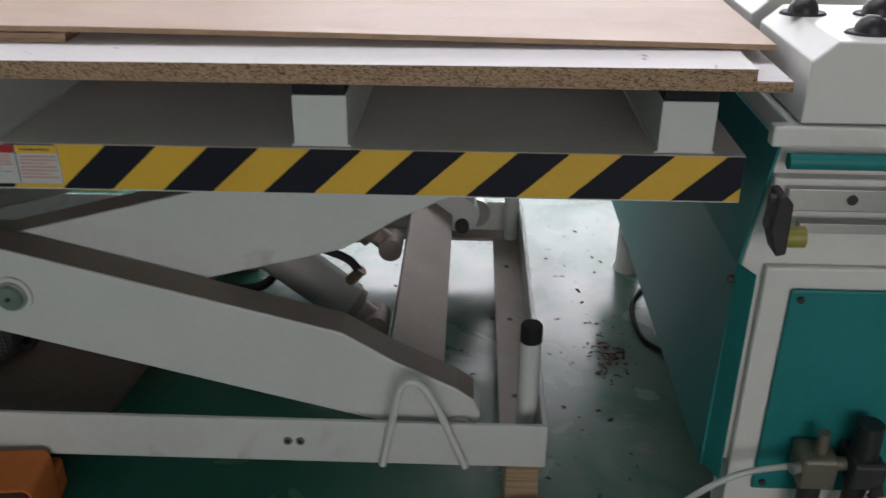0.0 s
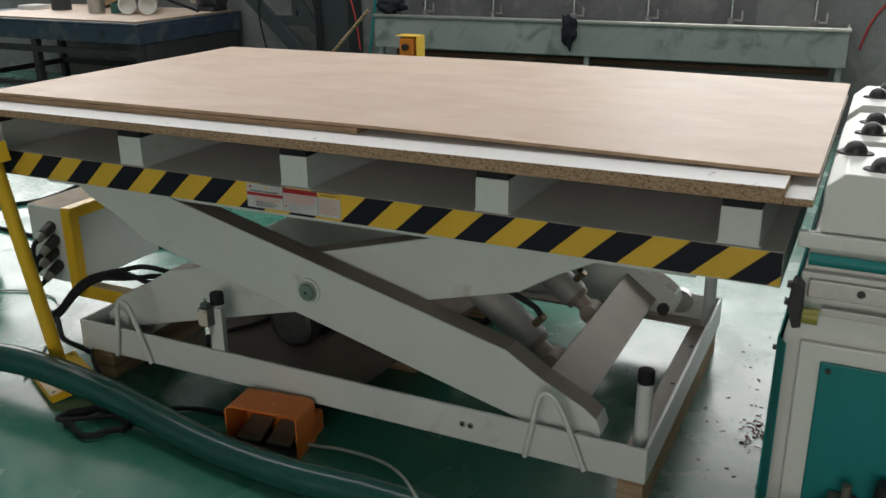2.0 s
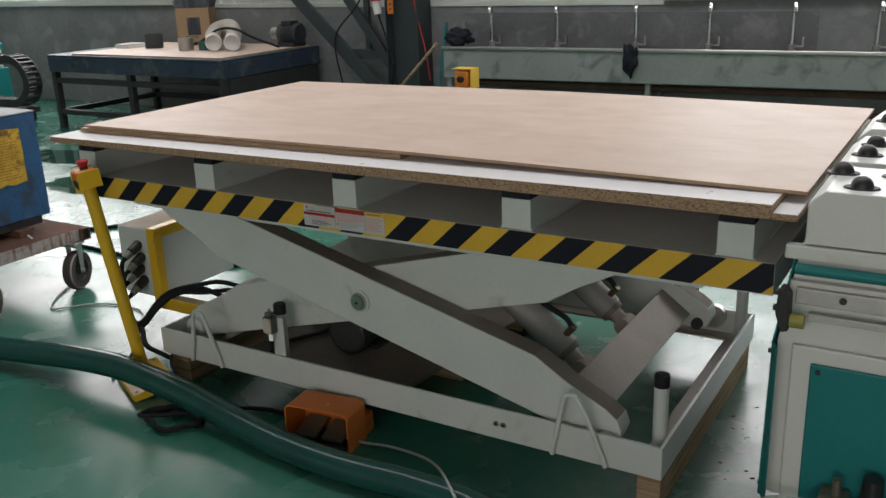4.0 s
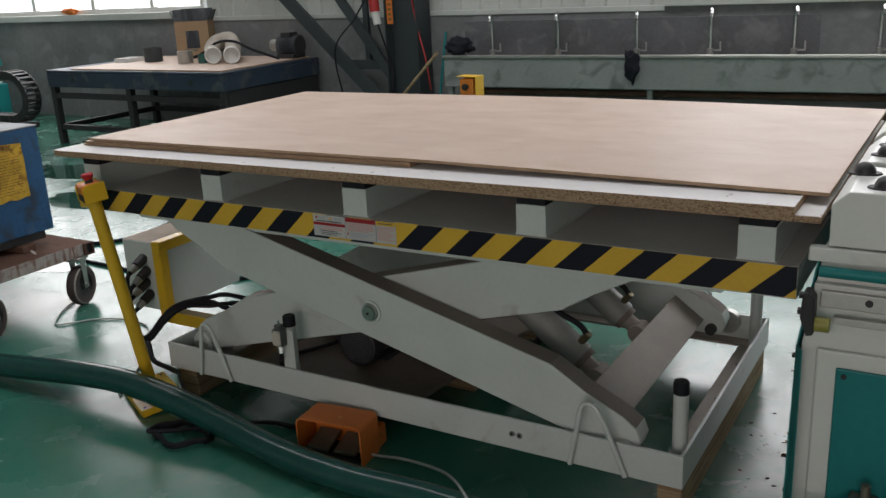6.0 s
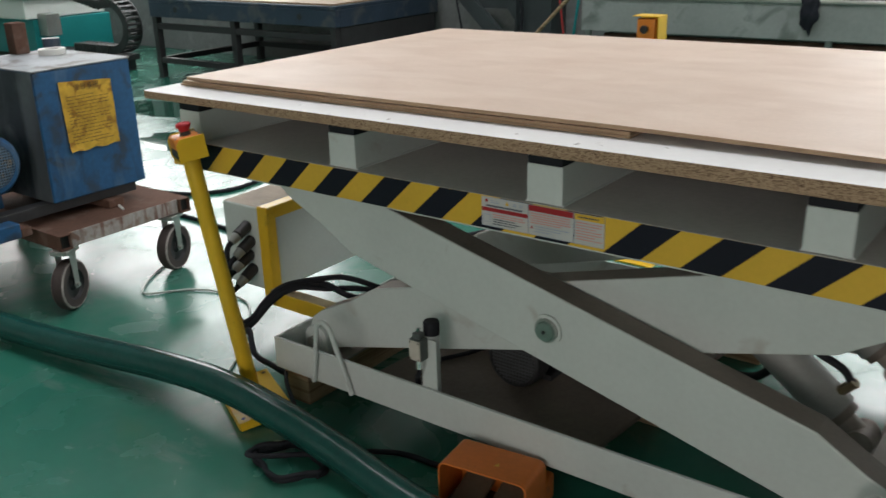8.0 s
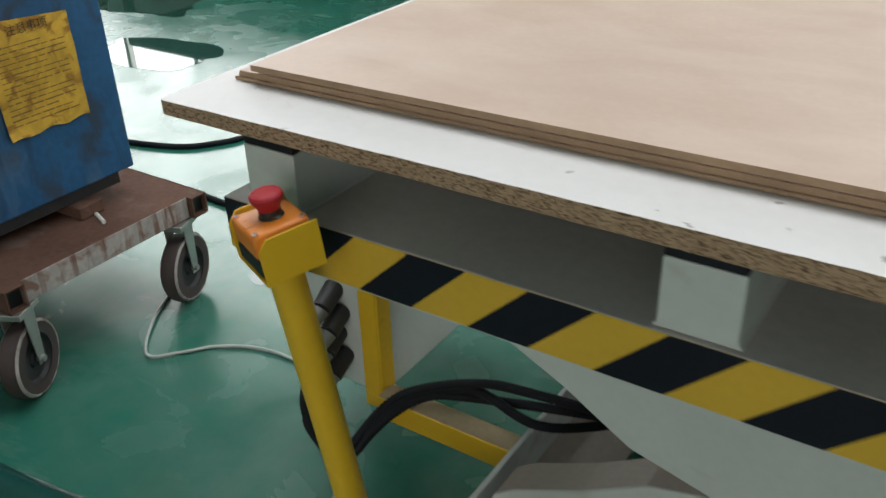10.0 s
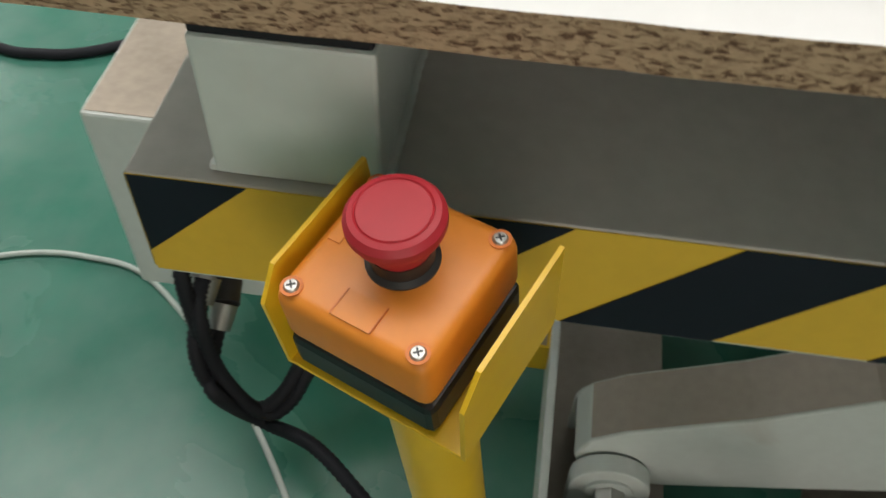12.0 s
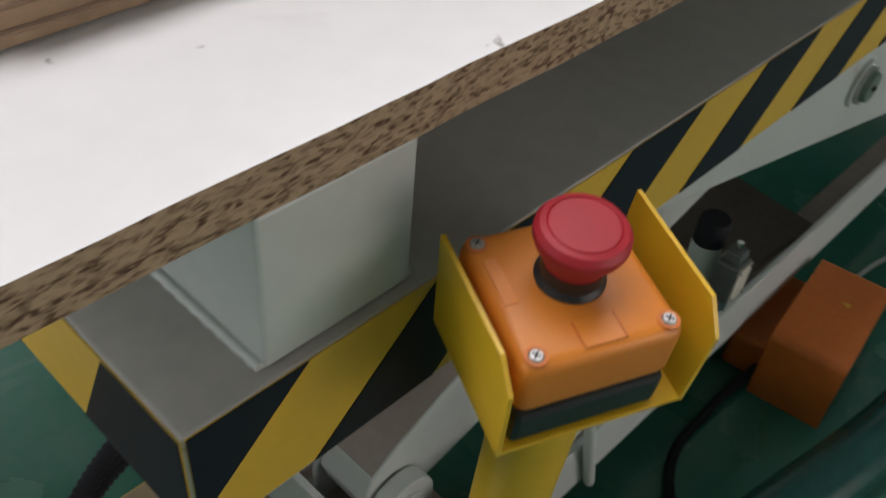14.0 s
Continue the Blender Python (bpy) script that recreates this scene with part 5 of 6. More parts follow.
smooth(tagged(part("tape_roll", moved(lathe([(0.028, 0), (0.052, 0), (0.052, 0.022), (0.028, 0.022), (0.028, 0)], 36), Matrix.Translation((-2.53, 0.49, QZ1 + 0.0065))), M_PVC), "white roll of tape lying on the pump lid", "tape roll"))
smooth(tagged(part("small_can", cyl((-2.62, 0.545, QZ1 + 0.0065), (-2.62, 0.545, QZ1 + 0.058), 0.034, n=28), M_NAVY), "small dark blue can on the pump lid", "can"))
tagged(part("chalk_stick", cyl((-2.10, 0.42, 0.301), (-2.155, 0.44, 0.301), 0.005, n=10), M_PVC), "short white stick lying on the trolley", "stick")

# ---- machine beside the lift ----
mach = thing("panel_saw_machine", (1.75, 0.6, 0), "off-white and teal woodworking machine with ball transfer tables", "machine")
MX = 1.292
part("body", prism([(1.46, 0.0), (2.9, 0.0), (2.9, 0.83), (1.301, 0.83), (1.2675, 0.60), (1.264, 0.212), (1.46, 0.206)], 0.02, 1.30, 0.003), M_MACHINE, mach, "off-white painted machine body")
part("front_leg", box((MX + 0.011, 0.020, 0.0), (MX + 0.06, 0.075, 0.205), 0.003), M_MACHINE, mach)
part("front_plinth", box((MX + 0.01, 0.004, 0.0), (2.9, 0.0195, 0.60), 0.004), M_MACHINE, mach)
part("front_panel", box((1.345, -0.004, 0.165), (2.6, 0.0035, 0.565), 0.004), M_TEAL, mach, "teal front cover plate")
for x, z in ((1.362, 0.548), (1.362, 0.182), (1.9, 0.548)):
    part("panel_screw", cyl((x, -0.0045, z), (x, -0.008, z), 0.006, n=12), M_DARK, mach)
part("rail_bed", box((MX - 0.004, -0.004, 0.70), (2.9, 0.0195, 0.752), 0.003), M_MACHINE, mach)
rail = part("linear_rail", box((MX + 0.012, -0.020, 0.706), (2.9, -0.0045, 0.742), 0.002), M_STEEL, mach, "steel guide rail")
for k in range(7):
    part("rail_bolt", cyl((1.40 + 0.11 * k, -0.0205, 0.726), (1.40 + 0.11 * k, -0.022, 0.726), 0.008, n=16), M_DARK, rail)
part("rack", box((MX + 0.04, -0.014, 0.668), (2.9, 0.0035, 0.684), 0.001), M_STEEL, mach)
bm = tube([(MX + 0.006, -0.012, 0.782), (2.9, -0.012, 0.782)], 0.012, 16, smoothed=False)
smooth(part("teal_strip", bm, M_TEAL, mach))
part("table_skirt", box((MX - 0.02, -0.006, 0.80), (2.9, 0.0195, 0.832), 0.004), M_MACHINE, mach)
stop = part("end_stop", prism([(1.276, 0.748), (1.286, 0.750), (1.299, 0.735), (1.301, 0.656), (1.286, 0.652), (1.272, 0.692)], -0.066, -0.022, 0.003), M_DARK, mach, "black end stop block")
for dx, dz in ((1.276, 0.738), (1.2745, 0.702)):
    part("stop_bolt", cyl((dx, -0.05, dz), (dx - 0.009, -0.05, dz), 0.008, n=6), M_DARK, stop)
smooth(part("buffer", cyl((1.301, -0.045, 0.676), (1.330, -0.045, 0.676), 0.016, n=20), mat("amber_rubber", (0.26, 0.25, 0.05), 0.4, 0, 0.1, 12, 60, 0.03), stop, "amber rubber buffer"))
# teal cover on the side towards the lift
bm = bmesh.new()
prof = [(1.290, 0.80), (1.258, 0.60), (1.252, 0.205), (1.256, 0.200), (1.262, 0.60), (1.294, 0.80)]
rows = [[bm.verts.new((x, y, z - (0.0 if z < 0.5 or y > 0.2 else 0.0))) for x, z in prof] for y in (0.012, 1.26)]
for k in range(len(prof)):
    bm.faces.new((rows[0][k], rows[0][(k + 1) % 6], rows[1][(k + 1) % 6], rows[1][k]))
bm.faces.new(rows[0])
bm.faces.new(rows[1][::-1])
bmesh.ops.recalc_face_normals(bm, faces=bm.faces)
cover = part("side_cover", bm, M_TEAL, mach, "teal bent sheet side cover")
part("cover_flange", moved(box((0, -0.045, 0.205), (0.003, 0.0, 0.602), 0.001), Matrix.Translation((1.257, 0.012, 0)) @ Matrix.Rotation(radians(24), 4, "Z")), M_TEAL, cover)
for z in (0.57, 0.23):
    part("cover_screw", cyl((1.257, 0.02, z), (1.250, 0.02, z), 0.006, n=12), M_DARK, cover)
smooth(part("foot", moved(lathe([(0, 0.20), (0.045, 0.20), (0.05, 0.19), (0.05, 0.02), (0.06, 0.0), (0, 0)], 28), Matrix.Translation((1.315, 1.16, 0)) @ Matrix.Diagonal((0.75, 0.75, 1, 1))), M_MACHINE, mach))


def bed(y0, y1, balls):
    """A white table segment with black ball transfer units."""
    t = part("table_segment", prism([(1.310, 0.835), (2.9, 0.835), (2.9, 0.953), (1.342, 0.953), (1.310, 0.925)], y0, y1, 0.003), M_MACHINE, mach, "white table segment with a bevelled nose")
    for x, y in balls:
        smooth(part("ball_flange", moved(lathe([(0, 0.003), (0.030, 0.003), (0.032, 0.0), (0.032, -0.001)], 24), Matrix.Translation((x, y, 0.9535)) @ Matrix.Diagonal((1.15, 0.8, 1, 1))), M_DARK, t))
        smooth(part("ball_caster", moved(lathe([(0.0235, 0.0), (0.022, 0.008), (0.017, 0.0165), (0.009, 0.0215), (0, 0.0232)], 28), Matrix.Translation((x, y, 0.9565))), M_BLACK, t, "black ball transfer unit"))


bed(0.0, 0.262, [(x, y) for x in (1.405, 1.53, 1.655, 1.78) for y in (0.055,)] + [(x, 0.185) for x in (1.35, 1.465, 1.59, 1.72)])
bed(0.315, 0.66, [(x, 0.40) for x in (1.375, 1.50, 1.63)] + [(x, 0.53) for x in (1.38, 1.47, 1.60)])
bed(0.77, 1.10, [(x, 0.90) for x in (1.375, 1.50, 1.63)] + [(x, 1.02) for x in (1.40, 1.55)])
# air regulator on the front panel
frl = part("air_regulator", box((1.395, -0.075, 0.225), (1.455, -0.0105, 0.285), 0.006), M_FRL, mach, "compressed air filter and regulator")
part("regulator_body", box((1.475, -0.085, 0.235), (1.53, -0.0105, 0.285), 0.006), M_DARK, frl)
smooth(part("regulator_knob", cyl((1.502, -0.048, 0.285), (1.502, -0.048, 0.345), 0.024, 0.021, n=28), M_BLACK, frl, "black knob"))
for x in (1.425, 1.502):
    smooth(part("bowl", cyl((x, -0.048, 0.235), (x, -0.048, 0.125), 0.020, 0.017, n=24), M_DARK, frl))
smooth(part("gauge", cyl((1.525, -0.086, 0.225), (1.525, -0.108, 0.225), 0.022, n=28), M_CHROME, frl, "round pressure gauge"))
part("gauge_face", cyl((1.525, -0.1082, 0.225), (1.525, -0.1088, 0.225), 0.019, n=28), M_STICKER, frl)
smooth(part("pipe_nipple", cyl((1.456, -0.048, 0.262), (1.476, -0.048, 0.262), 0.012, n=12), M_FRL, frl))
smooth(part("valve", cyl((1.43, -0.048, 0.285), (1.43, -0.048, 0.325), 0.010, n=12), M_FRL, frl))
smooth(part("elbow", cyl((1.398, -0.06, 0.262), (1.380, -0.068, 0.262), 0.009, n=12), M_STEEL, frl))

mach.location += Vector((-0.009, -0.027, 0))
mach.scale = (1, 1, 1.014)

# ---- far side of the hall: work table ----
table = thing("welding_table", (-5.1, 4.3, 0), "heavy navy blue steel work table with an open leg frame", "table")
WX0, WX1, WY0, WY1, WZ = -6.27, -3.96, 3.66, 4.96, 0.715
part("top_plate", box((WX0, WY0, WZ - 0.03), (WX1, WY1, WZ), 0.004), M_NAVY, table)
for lo, hi in (((WX0, WY0, WZ - 0.16), (WX1, WY0 + 0.05, WZ - 0.0305)), ((WX0, WY1 - 0.05, WZ - 0.16), (WX1, WY1, WZ - 0.0305)), ((WX0, WY0 + 0.051, WZ - 0.16), (WX0 + 0.05, WY1 - 0.051, WZ - 0.0305)), ((WX1 - 0.05, WY0 + 0.051, WZ - 0.16), (WX1, WY1 - 0.051, WZ - 0.0305))):
    part("apron", box(lo, hi, 0.004), M_NAVY, table)
part("side_panel", box((WX1 - 0.03, WY0 + 0.06, 0.05), (WX1 - 0.01, WY1 - 0.06, WZ - 0.165), 0.003), M_DARK, table)
for x in (WX0 + 0.01, -5.2, WX1 - 0.08):
    for y in (WY0 + 0.01, WY1 - 0.08):
        part("leg", box((x, y, 0.0), (x + 0.06, y + 0.06, WZ - 0.1605), 0.003), M_DARK, table)
for y in (WY0 + 0.015, WY1 - 0.075):
    part("stretcher", box((WX0 + 0.071, y, 0.14), (WX1 - 0.081, y + 0.05, 0.19), 0.003), M_DARK, table)
    part("stretcher", box((WX0 + 0.071, y, WZ - 0.27), (WX1 - 0.081, y + 0.05, WZ - 0.22), 0.003), M_DARK, table)
part("stretcher", box((WX0 + 0.015, WY0 + 0.071, 0.14), (WX0 + 0.065, WY1 - 0.081, 0.19), 0.003), M_DARK, table)
for x in (-5.9, -4.35):
    part("apron_hole", cyl((x, WY0 - 0.001, WZ - 0.09), (x, WY0 + 0.001, WZ - 0.09), 0.025, n=20), M_BLACK, table)
faced(tagged(part("plywood_sheet", box((-5.95, 3.70, WZ + 0.0005), (-4.02, 4.9, WZ + 0.014), 0.002), M_PLY), "worn plywood sheet covering the work table", "plywood"), M_PLY, M_PLYEDGE)
TT = WZ + 0.0145


def can(name, x, y, r, h, material, label):
    return smooth(tagged(part(name, moved(lathe([(0, 0.004), (r * 0.98, 0.0), (r, 0.006), (r, h - 0.006), (r * 1.03, h), (r * 0.94, h), (r * 0.92, h * 0.6), (0, h * 0.6)], 28), Matrix.Translation((x, y, TT))), material), label, "can"))


can("paint_can", -5.52, 4.34, 0.088, 0.135, M_COLUMN, "open dark paint can with dried drips on the table")
can("metal_mug", -4.96, 4.22, 0.072, 0.112, M_STEEL, "dented steel mug on the work table")
can("small_tin", -4.76, 4.26, 0.055, 0.08, mat("green_tin", (0.03, 0.13, 0.11), 0.4, 0.3, 0.2, 12, 60, 0.05), "small green tin on the work table")
tagged(part("flat_box", box((-5.93, 4.2, TT), (-5.74, 4.42, TT + 0.04), 0.004), M_STICKER), "flat pale box on the work table", "box")
carton = thing("cardboard_carton", (-5.32, 4.74, TT), "open brown cardboard carton with a dark printed picture", "carton")
CM = Matrix.Translation((-5.32, 4.74, TT)) @ Matrix.Rotation(radians(30), 4, "Z")
bm = bmesh.new()
for lo, hi in (((-0.165, -0.13), (0.165, -0.124)), ((-0.165, 0.124), (0.165, 0.13)), ((-0.165, -0.1239), (-0.159, 0.1239)), ((0.159, -0.1239), (0.165, 0.1239))):
    add_box(bm, (lo[0], lo[1], 0), (hi[0], hi[1], 0.36))
add_box(bm, (-0.158, -0.1235, 0.0), (0.158, 0.1235, 0.006))
part("carton_body", moved(bm, CM), M_CARTON, carton)
part("printed_patch", moved(box((-0.06, -0.1312, 0.10), (0.07, -0.1304, 0.27), 0), CM), M_BLUEBLACK, carton)
part("printed_patch", moved(box((-0.09, -0.1312, 0.07), (0.04, -0.1304, 0.095), 0), CM), M_FRL, carton)
for y, tilt in ((-0.128, 6), (0.128, -10)):
    part("flap", moved(box((-0.16, -0.002, 0), (0.16, 0.002, 0.115), 0.001), CM @ Matrix.Translation((0, y, 0.361)) @ Matrix.Rotation(radians(tilt), 4, "X")), M_BLUEBLACK, carton, "dark printed carton flap")
for x, tilt in ((-0.163, -18), (0.163, 24)):
    part("flap", moved(box((-0.002, -0.12, 0), (0.002, 0.12, 0.11), 0.001), CM @ Matrix.Translation((x, 0, 0.361)) @ Matrix.Rotation(radians(tilt), 4, "Y")), M_BLUEBLACK, carton)
bm = tube([(-4.60, 4.22, TT + 0.074), (-4.80, 4.42, TT + 0.078), (-4.98, 4.60, TT + 0.10), (-5.02, 4.72, TT + 0.15), (-4.90, 4.76, TT + 0.175), (-4.72, 4.62, TT + 0.14), (-4.56, 4.44, TT + 0.095), (-4.40, 4.25, TT + 0.074)], 0.072, 24, 0.0016, 0.03)
smooth(tagged(part("plastic_duct", bm, M_BAG), "white plastic duct folded double on the work table", "duct"), 60)
for x, y in ((-4.60, 4.22), (-4.40, 4.25)):
    smooth(tagged(part("duct_collar", moved(lathe([(0.074, 0), (0.076, 0.004), (0.076, 0.06), (0.070, 0.066), (0.064, 0.064), (0.064, 0.01), (0, 0.008)], 32), Matrix.Translation((x, y, TT + 0.0765)) @ Vector((0.7, -0.72, 0)).to_track_quat("Z", "Y").to_matrix().to_4x4()), M_PVC), "white collar on the end of the folded duct", "collar", "duct collars"))
gm = thing("old_motor", (-4.13, 4.75, TT), "dark greasy electric motor standing on the work table", "motor")
smooth(part("motor_body", cyl((-4.23, 4.75, TT + 0.115), (-4.00, 4.75, TT + 0.115), 0.085, n=28), M_DARK, gm))
for k in range(9):
    smooth(part("fin_ring", moved(lathe([(0.085, -0.004), (0.098, -0.003), (0.098, 0.003), (0.085, 0.004)], 28), Matrix.Translation((-4.215 + 0.025 * k, 4.75, TT + 0.115)) @ Matrix.Rotation(radians(90), 4, "Y")), M_BLUEBLACK, gm))
part("terminal_box", box((-4.17, 4.68, TT + 0.19), (-4.06, 4.80, TT + 0.235), 0.006), M_DARK, gm)
part("motor_foot", box((-4.22, 4.66, TT), (-4.02, 4.84, TT + 0.04), 0.004), M_DARK, gm)
smooth(part("shaft_cover", cyl((-4.33, 4.75, TT + 0.115), (-4.23, 4.75, TT + 0.115), 0.055, n=24), M_STEEL, gm))
cable([(-4.10, 4.55, TT + 0.012), (-4.35, 4.48, TT + 0.10), (-4.52, 4.43, TT + 0.18), (-4.74, 4.43, TT + 0.17), (-4.95, 4.40, TT + 0.06), (-5.1, 4.3, TT + 0.012)], 0.012, M_RUBBER, "black cable draped over the folded duct")

# ---- far side: wash trough ----
trough = thing("wash_trough", (-0.6, 4.8, 0), "long grey-green painted wash trough with a row of taps", "trough")
RT = Matrix.Translation((-2.325, 4.54, 0)) @ Matrix.Rotation(radians(2.2), 4, "Z")
L = 3.47
part("front_apron", moved(box((0, 0, 0.52), (L, 0.02, 0.75), 0.004), RT), M_TROUGH, trough)
part("rim", moved(box((-0.01, -0.014, 0.7505), (L + 0.01, 0.035, 0.775), 0.006), RT), M_STEEL, trough, "bare metal rim")
part("end_apron", moved(box((0, 0.0205, 0.52), (0.02, 0.40, 0.77), 0.004), RT), M_TROUGH, trough)
part("end_apron", moved(box((L - 0.02, 0.0205, 0.52), (L, 0.40, 0.77), 0.004), RT), M_TROUGH, trough)
part("basin_floor", moved(box((0.021, 0.0205, 0.58), (L - 0.021, 0.40, 0.60), 0.003), RT), M_SPLASH, trough)
part("splash_back", moved(box((0, 0.401, 0.52), (L, 0.42, 1.02), 0.004), RT), M_SPLASH, trough, "stained grey splash back")
for x in (0.02, L / 2 - 0.03, L - 0.06):
    for y in (0.022, 0.36):
        part("leg", moved(box((x, y, 0), (x + 0.04, y + 0.04, 0.5195), 0.002), RT), M_TROUGH, trough)
part("drain_pipe", moved(tube([(0.1, 0.2, 0.46), (L - 0.1, 0.2, 0.46)], 0.025, 14, smoothed=False), RT), M_RUST, trough, "rusty drain pipe")
part("shelf_rail", moved(box((0.07, 0.2, 0.30), (L - 0.07, 0.23, 0.34), 0.003), RT), M_RUST, trough)
for x in (0.293, 0.88, 1.532, 2.093, 2.684, 3.24):
    tp = smooth(part("tap", moved(tube([(x, 0.33, 0.76), (x, 0.33, 0.98), (x + 0.004, 0.32, 1.045), (x + 0.012, 0.29, 1.075), (x + 0.02, 0.25, 1.06), (x + 0.022, 0.235, 1.02)], 0.014, 12), RT), M_CHROME, trough, "tall chrome swan-neck tap"))
    part("tap_body", moved(cyl((x, 0.33, 0.70), (x, 0.33, 0.79), 0.024, n=16), RT), M_STEEL, tp)
    part("tap_lever", moved(box((x + 0.02, 0.322, 0.77), (x + 0.08, 0.336, 0.782), 0.002), RT), M_STEEL, tp)
    part("tap_stem", moved(box((x + 0.068, 0.322, 0.7825), (x + 0.08, 0.336, 0.84), 0.002), RT), M_STEEL, tp)
part("ledge", moved(box((0.021, 0.30, 0.685), (L - 0.021, 0.40, 0.70), 0.002), RT), M_SPLASH, trough)


def limp(name, at, sx, sy, sz, material, label, category, seed):
    bm = bmesh.new()
    bmesh.ops.create_icosphere(bm, subdivisions=4, radius=1)
    for v in bm.verts:
        k = 1 + 0.5 * noise.noise(v.co * 1.9 + Vector((seed, 0, 0))) + 0.22 * noise.noise(v.co * 5 + Vector((0, seed, 0)))
        v.co = Vector((v.co.x * k * sx * (0.55 + 0.45 * (v.co.z + 1) / 2), v.co.y * k * sy, v.co.z * k * sz))
    return smooth(tagged(part(name, moved(bm, Matrix.Translation(at)), material), label, category), 80)


limp("hanging_rag", RT @ Vector((1.60, -0.024, 0.690)), 0.070, 0.028, 0.105, M_CLOTH, "black wet rag hanging over the trough rim", "rag", 2)
limp("crumpled_cloth", RT @ Vector((0.10, 0.10, 0.83)), 0.13, 0.1, 0.075, M_CLOTH, "black crumpled cloth on the trough corner", "cloth", 5)
for x, y in ((0.75, 0.34), (1.02, 0.35), (1.15, 0.33), (1.2, 0.36)):
    limp("soap_scrap", RT @ Vector((x, y, 0.712)), 0.04, 0.02, 0.012, M_BAG if x != 1.02 else M_HOOD, "small pale scrap lying on the trough ledge", "scrap", x * 9)
smooth(tagged(part("broom_stick", cyl((-3.25, 4.66, 0.0), (-2.36, 4.50, 0.80), 0.014, n=12), M_TIMBER), "wooden broom stick leaning on the trough", "broom"))
smooth(tagged(part("green_rod", cyl((-2.62, 4.84, 0.0), (-2.58, 5.03, 0.93), 0.012, n=12), M_TEAL), "thin green rod standing against the wall", "rod"))
cable([(-2.80, 4.84, 1.6), (-2.79, 4.83, 1.25), (-2.74, 4.82, 0.98), (-2.66, 4.80, 0.72), (-2.62, 4.80, 0.45)], 0.007, M_REDLINE, "thin red hose hanging on the column", "hose")
cable([(1.45, 5.045, 1.08), (1.41, 5.045, 1.02), (1.36, 5.044, 0.95), (1.26, 5.044, 0.8), (1.2, 5.044, 0.6)], 0.007, M_REDLINE, "thin red hose hanging on the wall", "hose")

# ---- far side: steel column with braces ----
col = thing("steel_column", (-2.9, 4.8, 0), "dark painted steel column with raking braces", "column")
part("web", box((-3.05, 4.90, 0.012), (-2.74, 4.912, 6.0), 0.002), M_COLUMN, col)
for x in (-3.062, -2.739):
    part("flange", box((x, 4.79, 0.012), (x + 0.012, 5.02, 6.0), 0.002), M_COLUMN, col)
part("base_plate", box((-3.15, 4.70, 0.0), (-2.65, 5.04, 0.0115), 0.003), M_COLUMN, col)


def strut(a, b, w, name="brace"):
    a, b = Vector(a), Vector(b)
    m = axes(a, (b - a), (0, 1, 0.0))
    part(name, moved(box((0, -w / 2, -0.02), ((b - a).length, w / 2, 0.02), 0.003), m), M_COLUMN, col)


strut((-4.75, 4.82, 1.80), (-3.07, 4.82, 0.24), 0.12)
strut((-4.0, 4.86, 1.80), (-3.065, 4.86, 0.56), 0.085)
strut((-3.62, 4.90, 0.655), (-3.065, 4.90, 0.655), 0.085)
strut((-3.36, 4.92, 2.4), (-3.34, 4.92, 0.68), 0.05)
cable([(-3.55, 4.78, 0.30), (-3.62, 4.78, 0.8), (-3.35, 4.78, 1.1), (-3.2, 4.78, 1.4), (-3.6, 4.78, 1.7)], 0.008, M_RUBBER, "thin black cable tied to the column brace")
plug = thing("power_socket", (-3.12, 4.78, 1.15), "red and white industrial power socket on the column", "socket")
smooth(part("socket_cap", cyl((-3.14, 4.77, 1.13), (-3.15, 4.77, 1.25), 0.045, n=24), M_REDLINE, plug))
smooth(part("socket_body", cyl((-3.12, 4.77, 1.02), (-3.14, 4.77, 1.13), 0.036, n=24), M_PVC, plug))
cable([(-3.12, 4.77, 1.02), (-3.06, 4.77, 0.85), (-2.98, 4.77, 0.6), (-3.02, 4.77, 0.35)], 0.008, M_RUBBER, "black flex hanging from the socket")
sg = thing("switch_sign", (-2.99, 4.785, 1.08), "narrow orange sign with unreadable print on the column", "sign")
part("plate", box((-3.025, 4.781, 1.02), (-2.965, 4.787, 1.32), 0.001), M_HOOD, sg)
for k in range(6):
    part("print_bar", box((-3.012, 4.7795, 1.05 + 0.042 * k), (-2.978, 4.7805, 1.072 + 0.042 * k), 0), M_INK, sg)

limp("sill_rag", (-7.55, 5.03, 1.205), 0.14, 0.05, 0.04, M_HOOD, "orange rag lying on the window sill", "rag", 11)

# ---- far machine with the cable chain ----
cnc = thing("router_machine", (-8.4, 4.0, 0), "teal and white router machine with a black cable chain", "machine")
part("bed", box((-10.4, 3.55, 0.10), (-8.08, 4.45, 0.46), 0.01), M_TEAL, cnc)
part("foot", box((-10.3, 3.6, 0.0), (-8.12, 4.4, 0.0995), 0.006), M_DARK, cnc)
part("carriage", box((-10.2, 3.50, 0.465), (-8.12, 4.42, 0.66), 0.01), M_MACHINE, cnc, "white carriage cover")
part("carriage_band", box((-10.1, 3.48, 0.665), (-8.04, 4.40, 0.74), 0.008), M_TEAL, cnc)
part("column", box((-8.35, 3.75, 0.745), (-8.08, 4.2, 2.1), 0.02), M_MACHINE, cnc)
part("servo", box((-8.075, 3.60, 0.30), (-7.92, 3.76, 0.52), 0.006), M_STEEL, cnc)
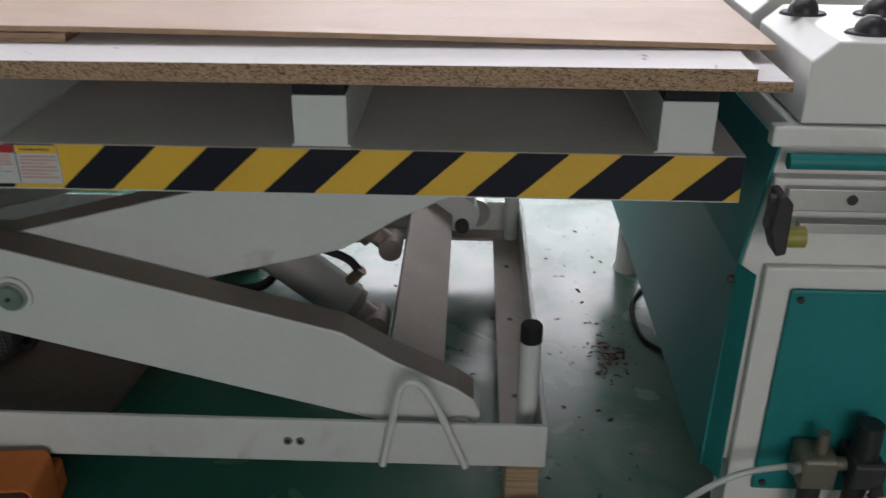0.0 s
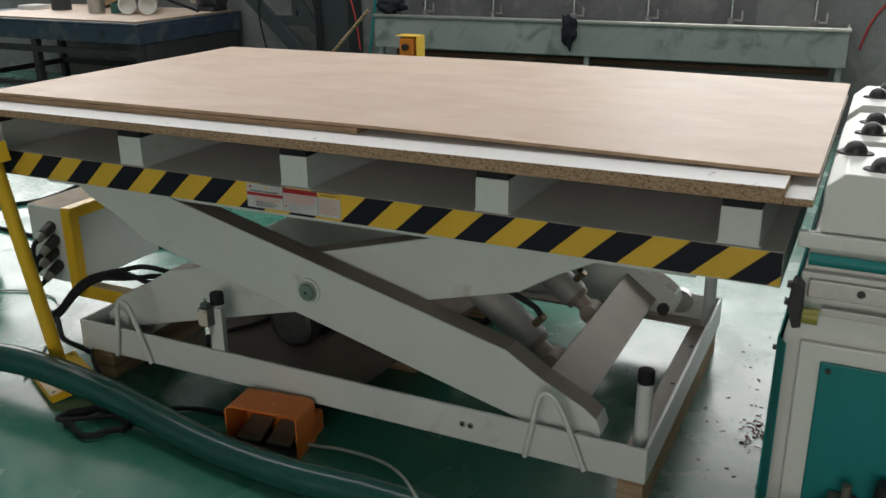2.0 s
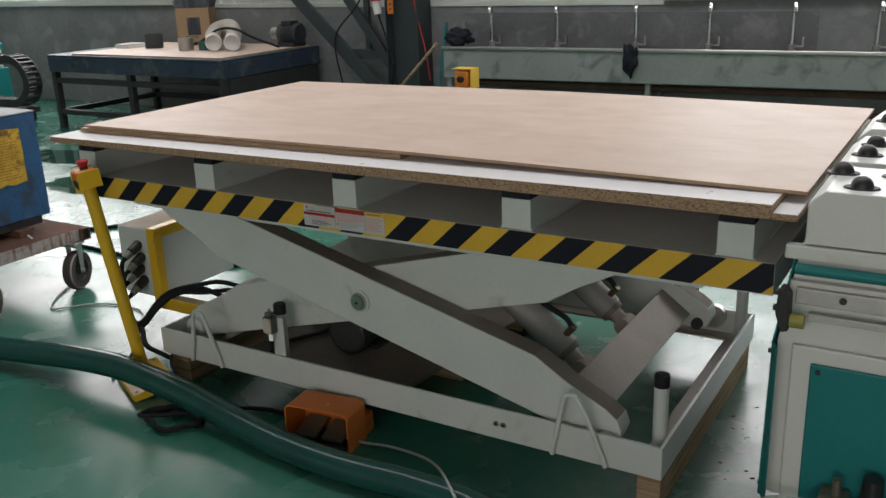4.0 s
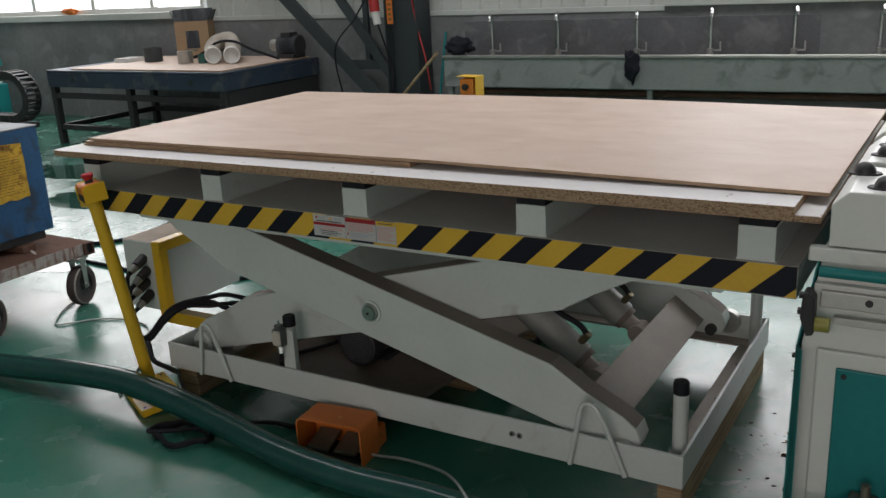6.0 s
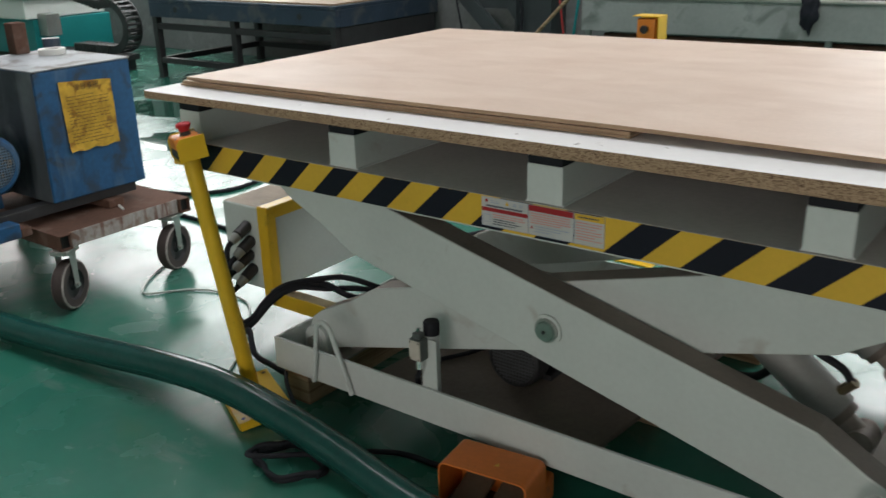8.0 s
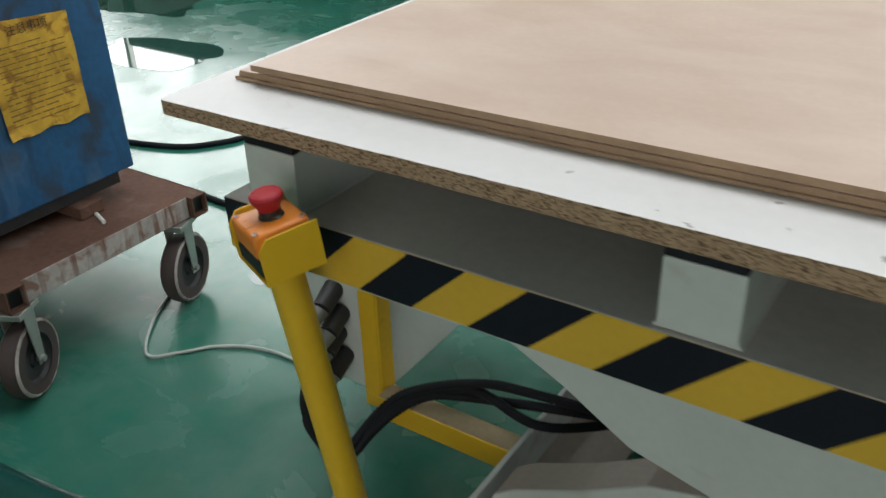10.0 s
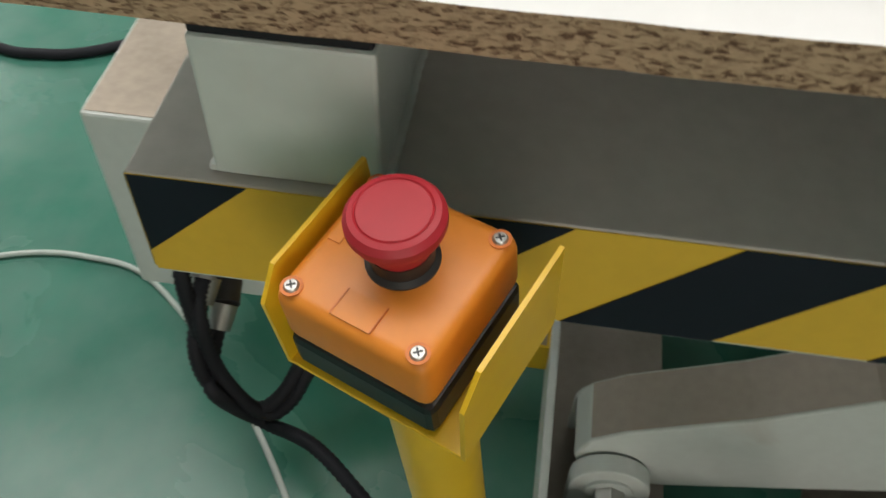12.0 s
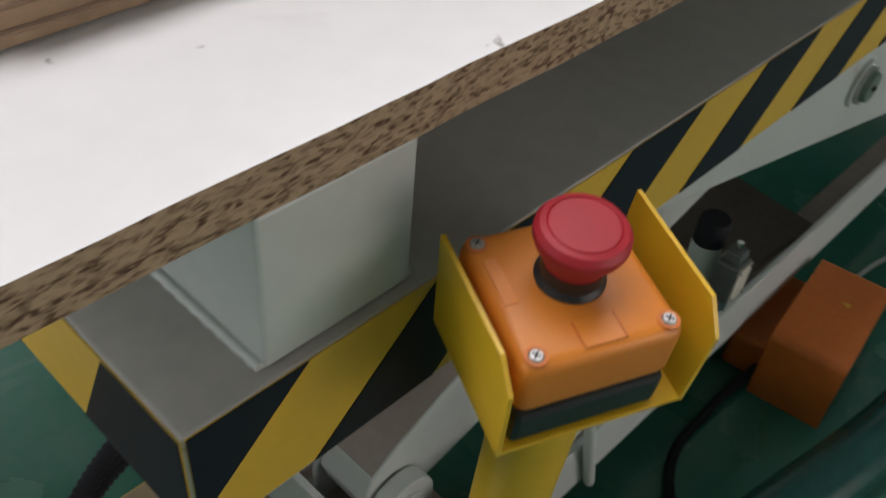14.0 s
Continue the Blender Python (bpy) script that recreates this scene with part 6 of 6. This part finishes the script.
for k in range(16):
    a = radians(118 - 14.0 * k)
    c = Vector((-7.03 + 0.27 * math.cos(a), 3.80, 0.425 + 0.225 * math.sin(a)))
    ln = bmesh.new()
    for lo, hi in (((-0.032, -0.085, -0.040), (0.032, -0.070, 0.040)), ((-0.032, 0.070, -0.040), (0.032, 0.085, 0.040)), ((-0.012, -0.0699, 0.026), (0.012, 0.0699, 0.038)), ((-0.012, -0.0699, -0.038), (0.012, 0.0699, -0.026))):
        add_box(ln, lo, hi, 0.004)
    part("chain_link", moved(ln, Matrix.Translation(c) @ Matrix.Rotation(-a + radians(90), 4, "Y")), M_BLACK, cnc)

for k in range(9):
    for x, z in ((-7.19 - 0.062 * k, 0.625 + 0.012 * k), (-7.09 - 0.066 * k, 0.198)):
        ln = bmesh.new()
        for lo, hi in (((-0.030, -0.085, -0.040), (0.030, -0.070, 0.040)), ((-0.030, 0.070, -0.040), (0.030, 0.085, 0.040)), ((-0.012, -0.0699, 0.026), (0.012, 0.0699, 0.038))):
            add_box(ln, lo, hi, 0.004)
        part("chain_link", moved(ln, Matrix.Translation((x - 0.03, 3.80, z))), M_BLACK, cnc)
part("chain_tray", box((-8.6, 3.70, 0.10), (-6.85, 3.90, 0.155), 0.004), M_DARK, cnc)
part("tray_leg", box((-6.95, 3.72, 0.0), (-6.90, 3.88, 0.0995), 0.003), M_DARK, cnc)

# ---- puddles ----
M_WATER = plain("water_film", (0.02, 0.07, 0.05), 0.03)
for px, py, rx, ry, seed in ((-4.9, 2.75, 0.55, 0.22, 1.0), (-3.9, 2.1, 0.4, 0.2, 4.0), (-2.75, 0.93, 0.16, 0.09, 8.0), (-1.96, 0.77, 0.05, 0.028, 3.0)):
    bm = bmesh.new()
    ring = []
    for k in range(40):
        a = 2 * math.pi * k / 40
        q = 1 + 0.45 * noise.noise(Vector((math.cos(a) * 1.6 + seed, math.sin(a) * 1.6, seed)))
        ring.append(bm.verts.new((px + rx * q * math.cos(a), py + ry * q * math.sin(a), 0.0012)))
    bm.faces.new(ring)
    tagged(part("water", bm, M_WATER), "shallow wet puddle on the green floor", "puddle", kind="structure")

# ---- wood chips and crumbs on the floor ----
random.seed(7)
bm = bmesh.new()
for k in range(230):
    if k < 120:
        x, y = random.gauss(1.10, 0.09), random.uniform(0.1, 1.5)
    elif k < 170:
        x, y = random.gauss(1.20, 0.03), random.gauss(0.66, 0.06)
    else:
        x, y = random.uniform(0.60, 0.92), random.uniform(0.5, 1.5)
    s = random.choice((0.001, 0.0015, 0.002, 0.003, 0.005))
    add_box(bm, (-s, -s * random.uniform(0.3, 0.9), 0), (s, s * 0.4, s * 0.35), 0, Matrix.Translation((x, y, 0.0002)) @ Matrix.Rotation(random.uniform(0, 6.28), 4, "Z"))
tagged(part("wood_crumbs", bm, mat("dark_crumbs", (0.05, 0.035, 0.028), 0.9, 0, 0.4, 40, 200, 0.1, 0.2)), "dark wood crumbs and chips scattered on the floor", "crumbs", kind="stuff")
bm = bmesh.new()
for k in range(46):
    x, y = random.gauss(1.175, 0.022), random.gauss(0.63, 0.045)
    a, r = random.uniform(0, 6.28), random.uniform(0.004, 0.012)
    line = [Vector((x + r * math.cos(a + t * 0.7), y + r * math.sin(a + t * 0.7), 0.001 + 0.0012 * t)) for t in range(5)]
    for p, q in zip(line, line[1:]):
        bm.faces.new([bm.verts.new(v) for v in (p, q, q + Vector((0, 0, 0.003)), p + Vector((0, 0, 0.003)))])
tagged(part("wood_shavings", bm, mat("red_shavings", (0.16, 0.045, 0.035), 0.85, 0, 0.4, 40, 200, 0.1, 0.2)), "small reddish curled shavings swept together on the floor", "shavings", kind="stuff")
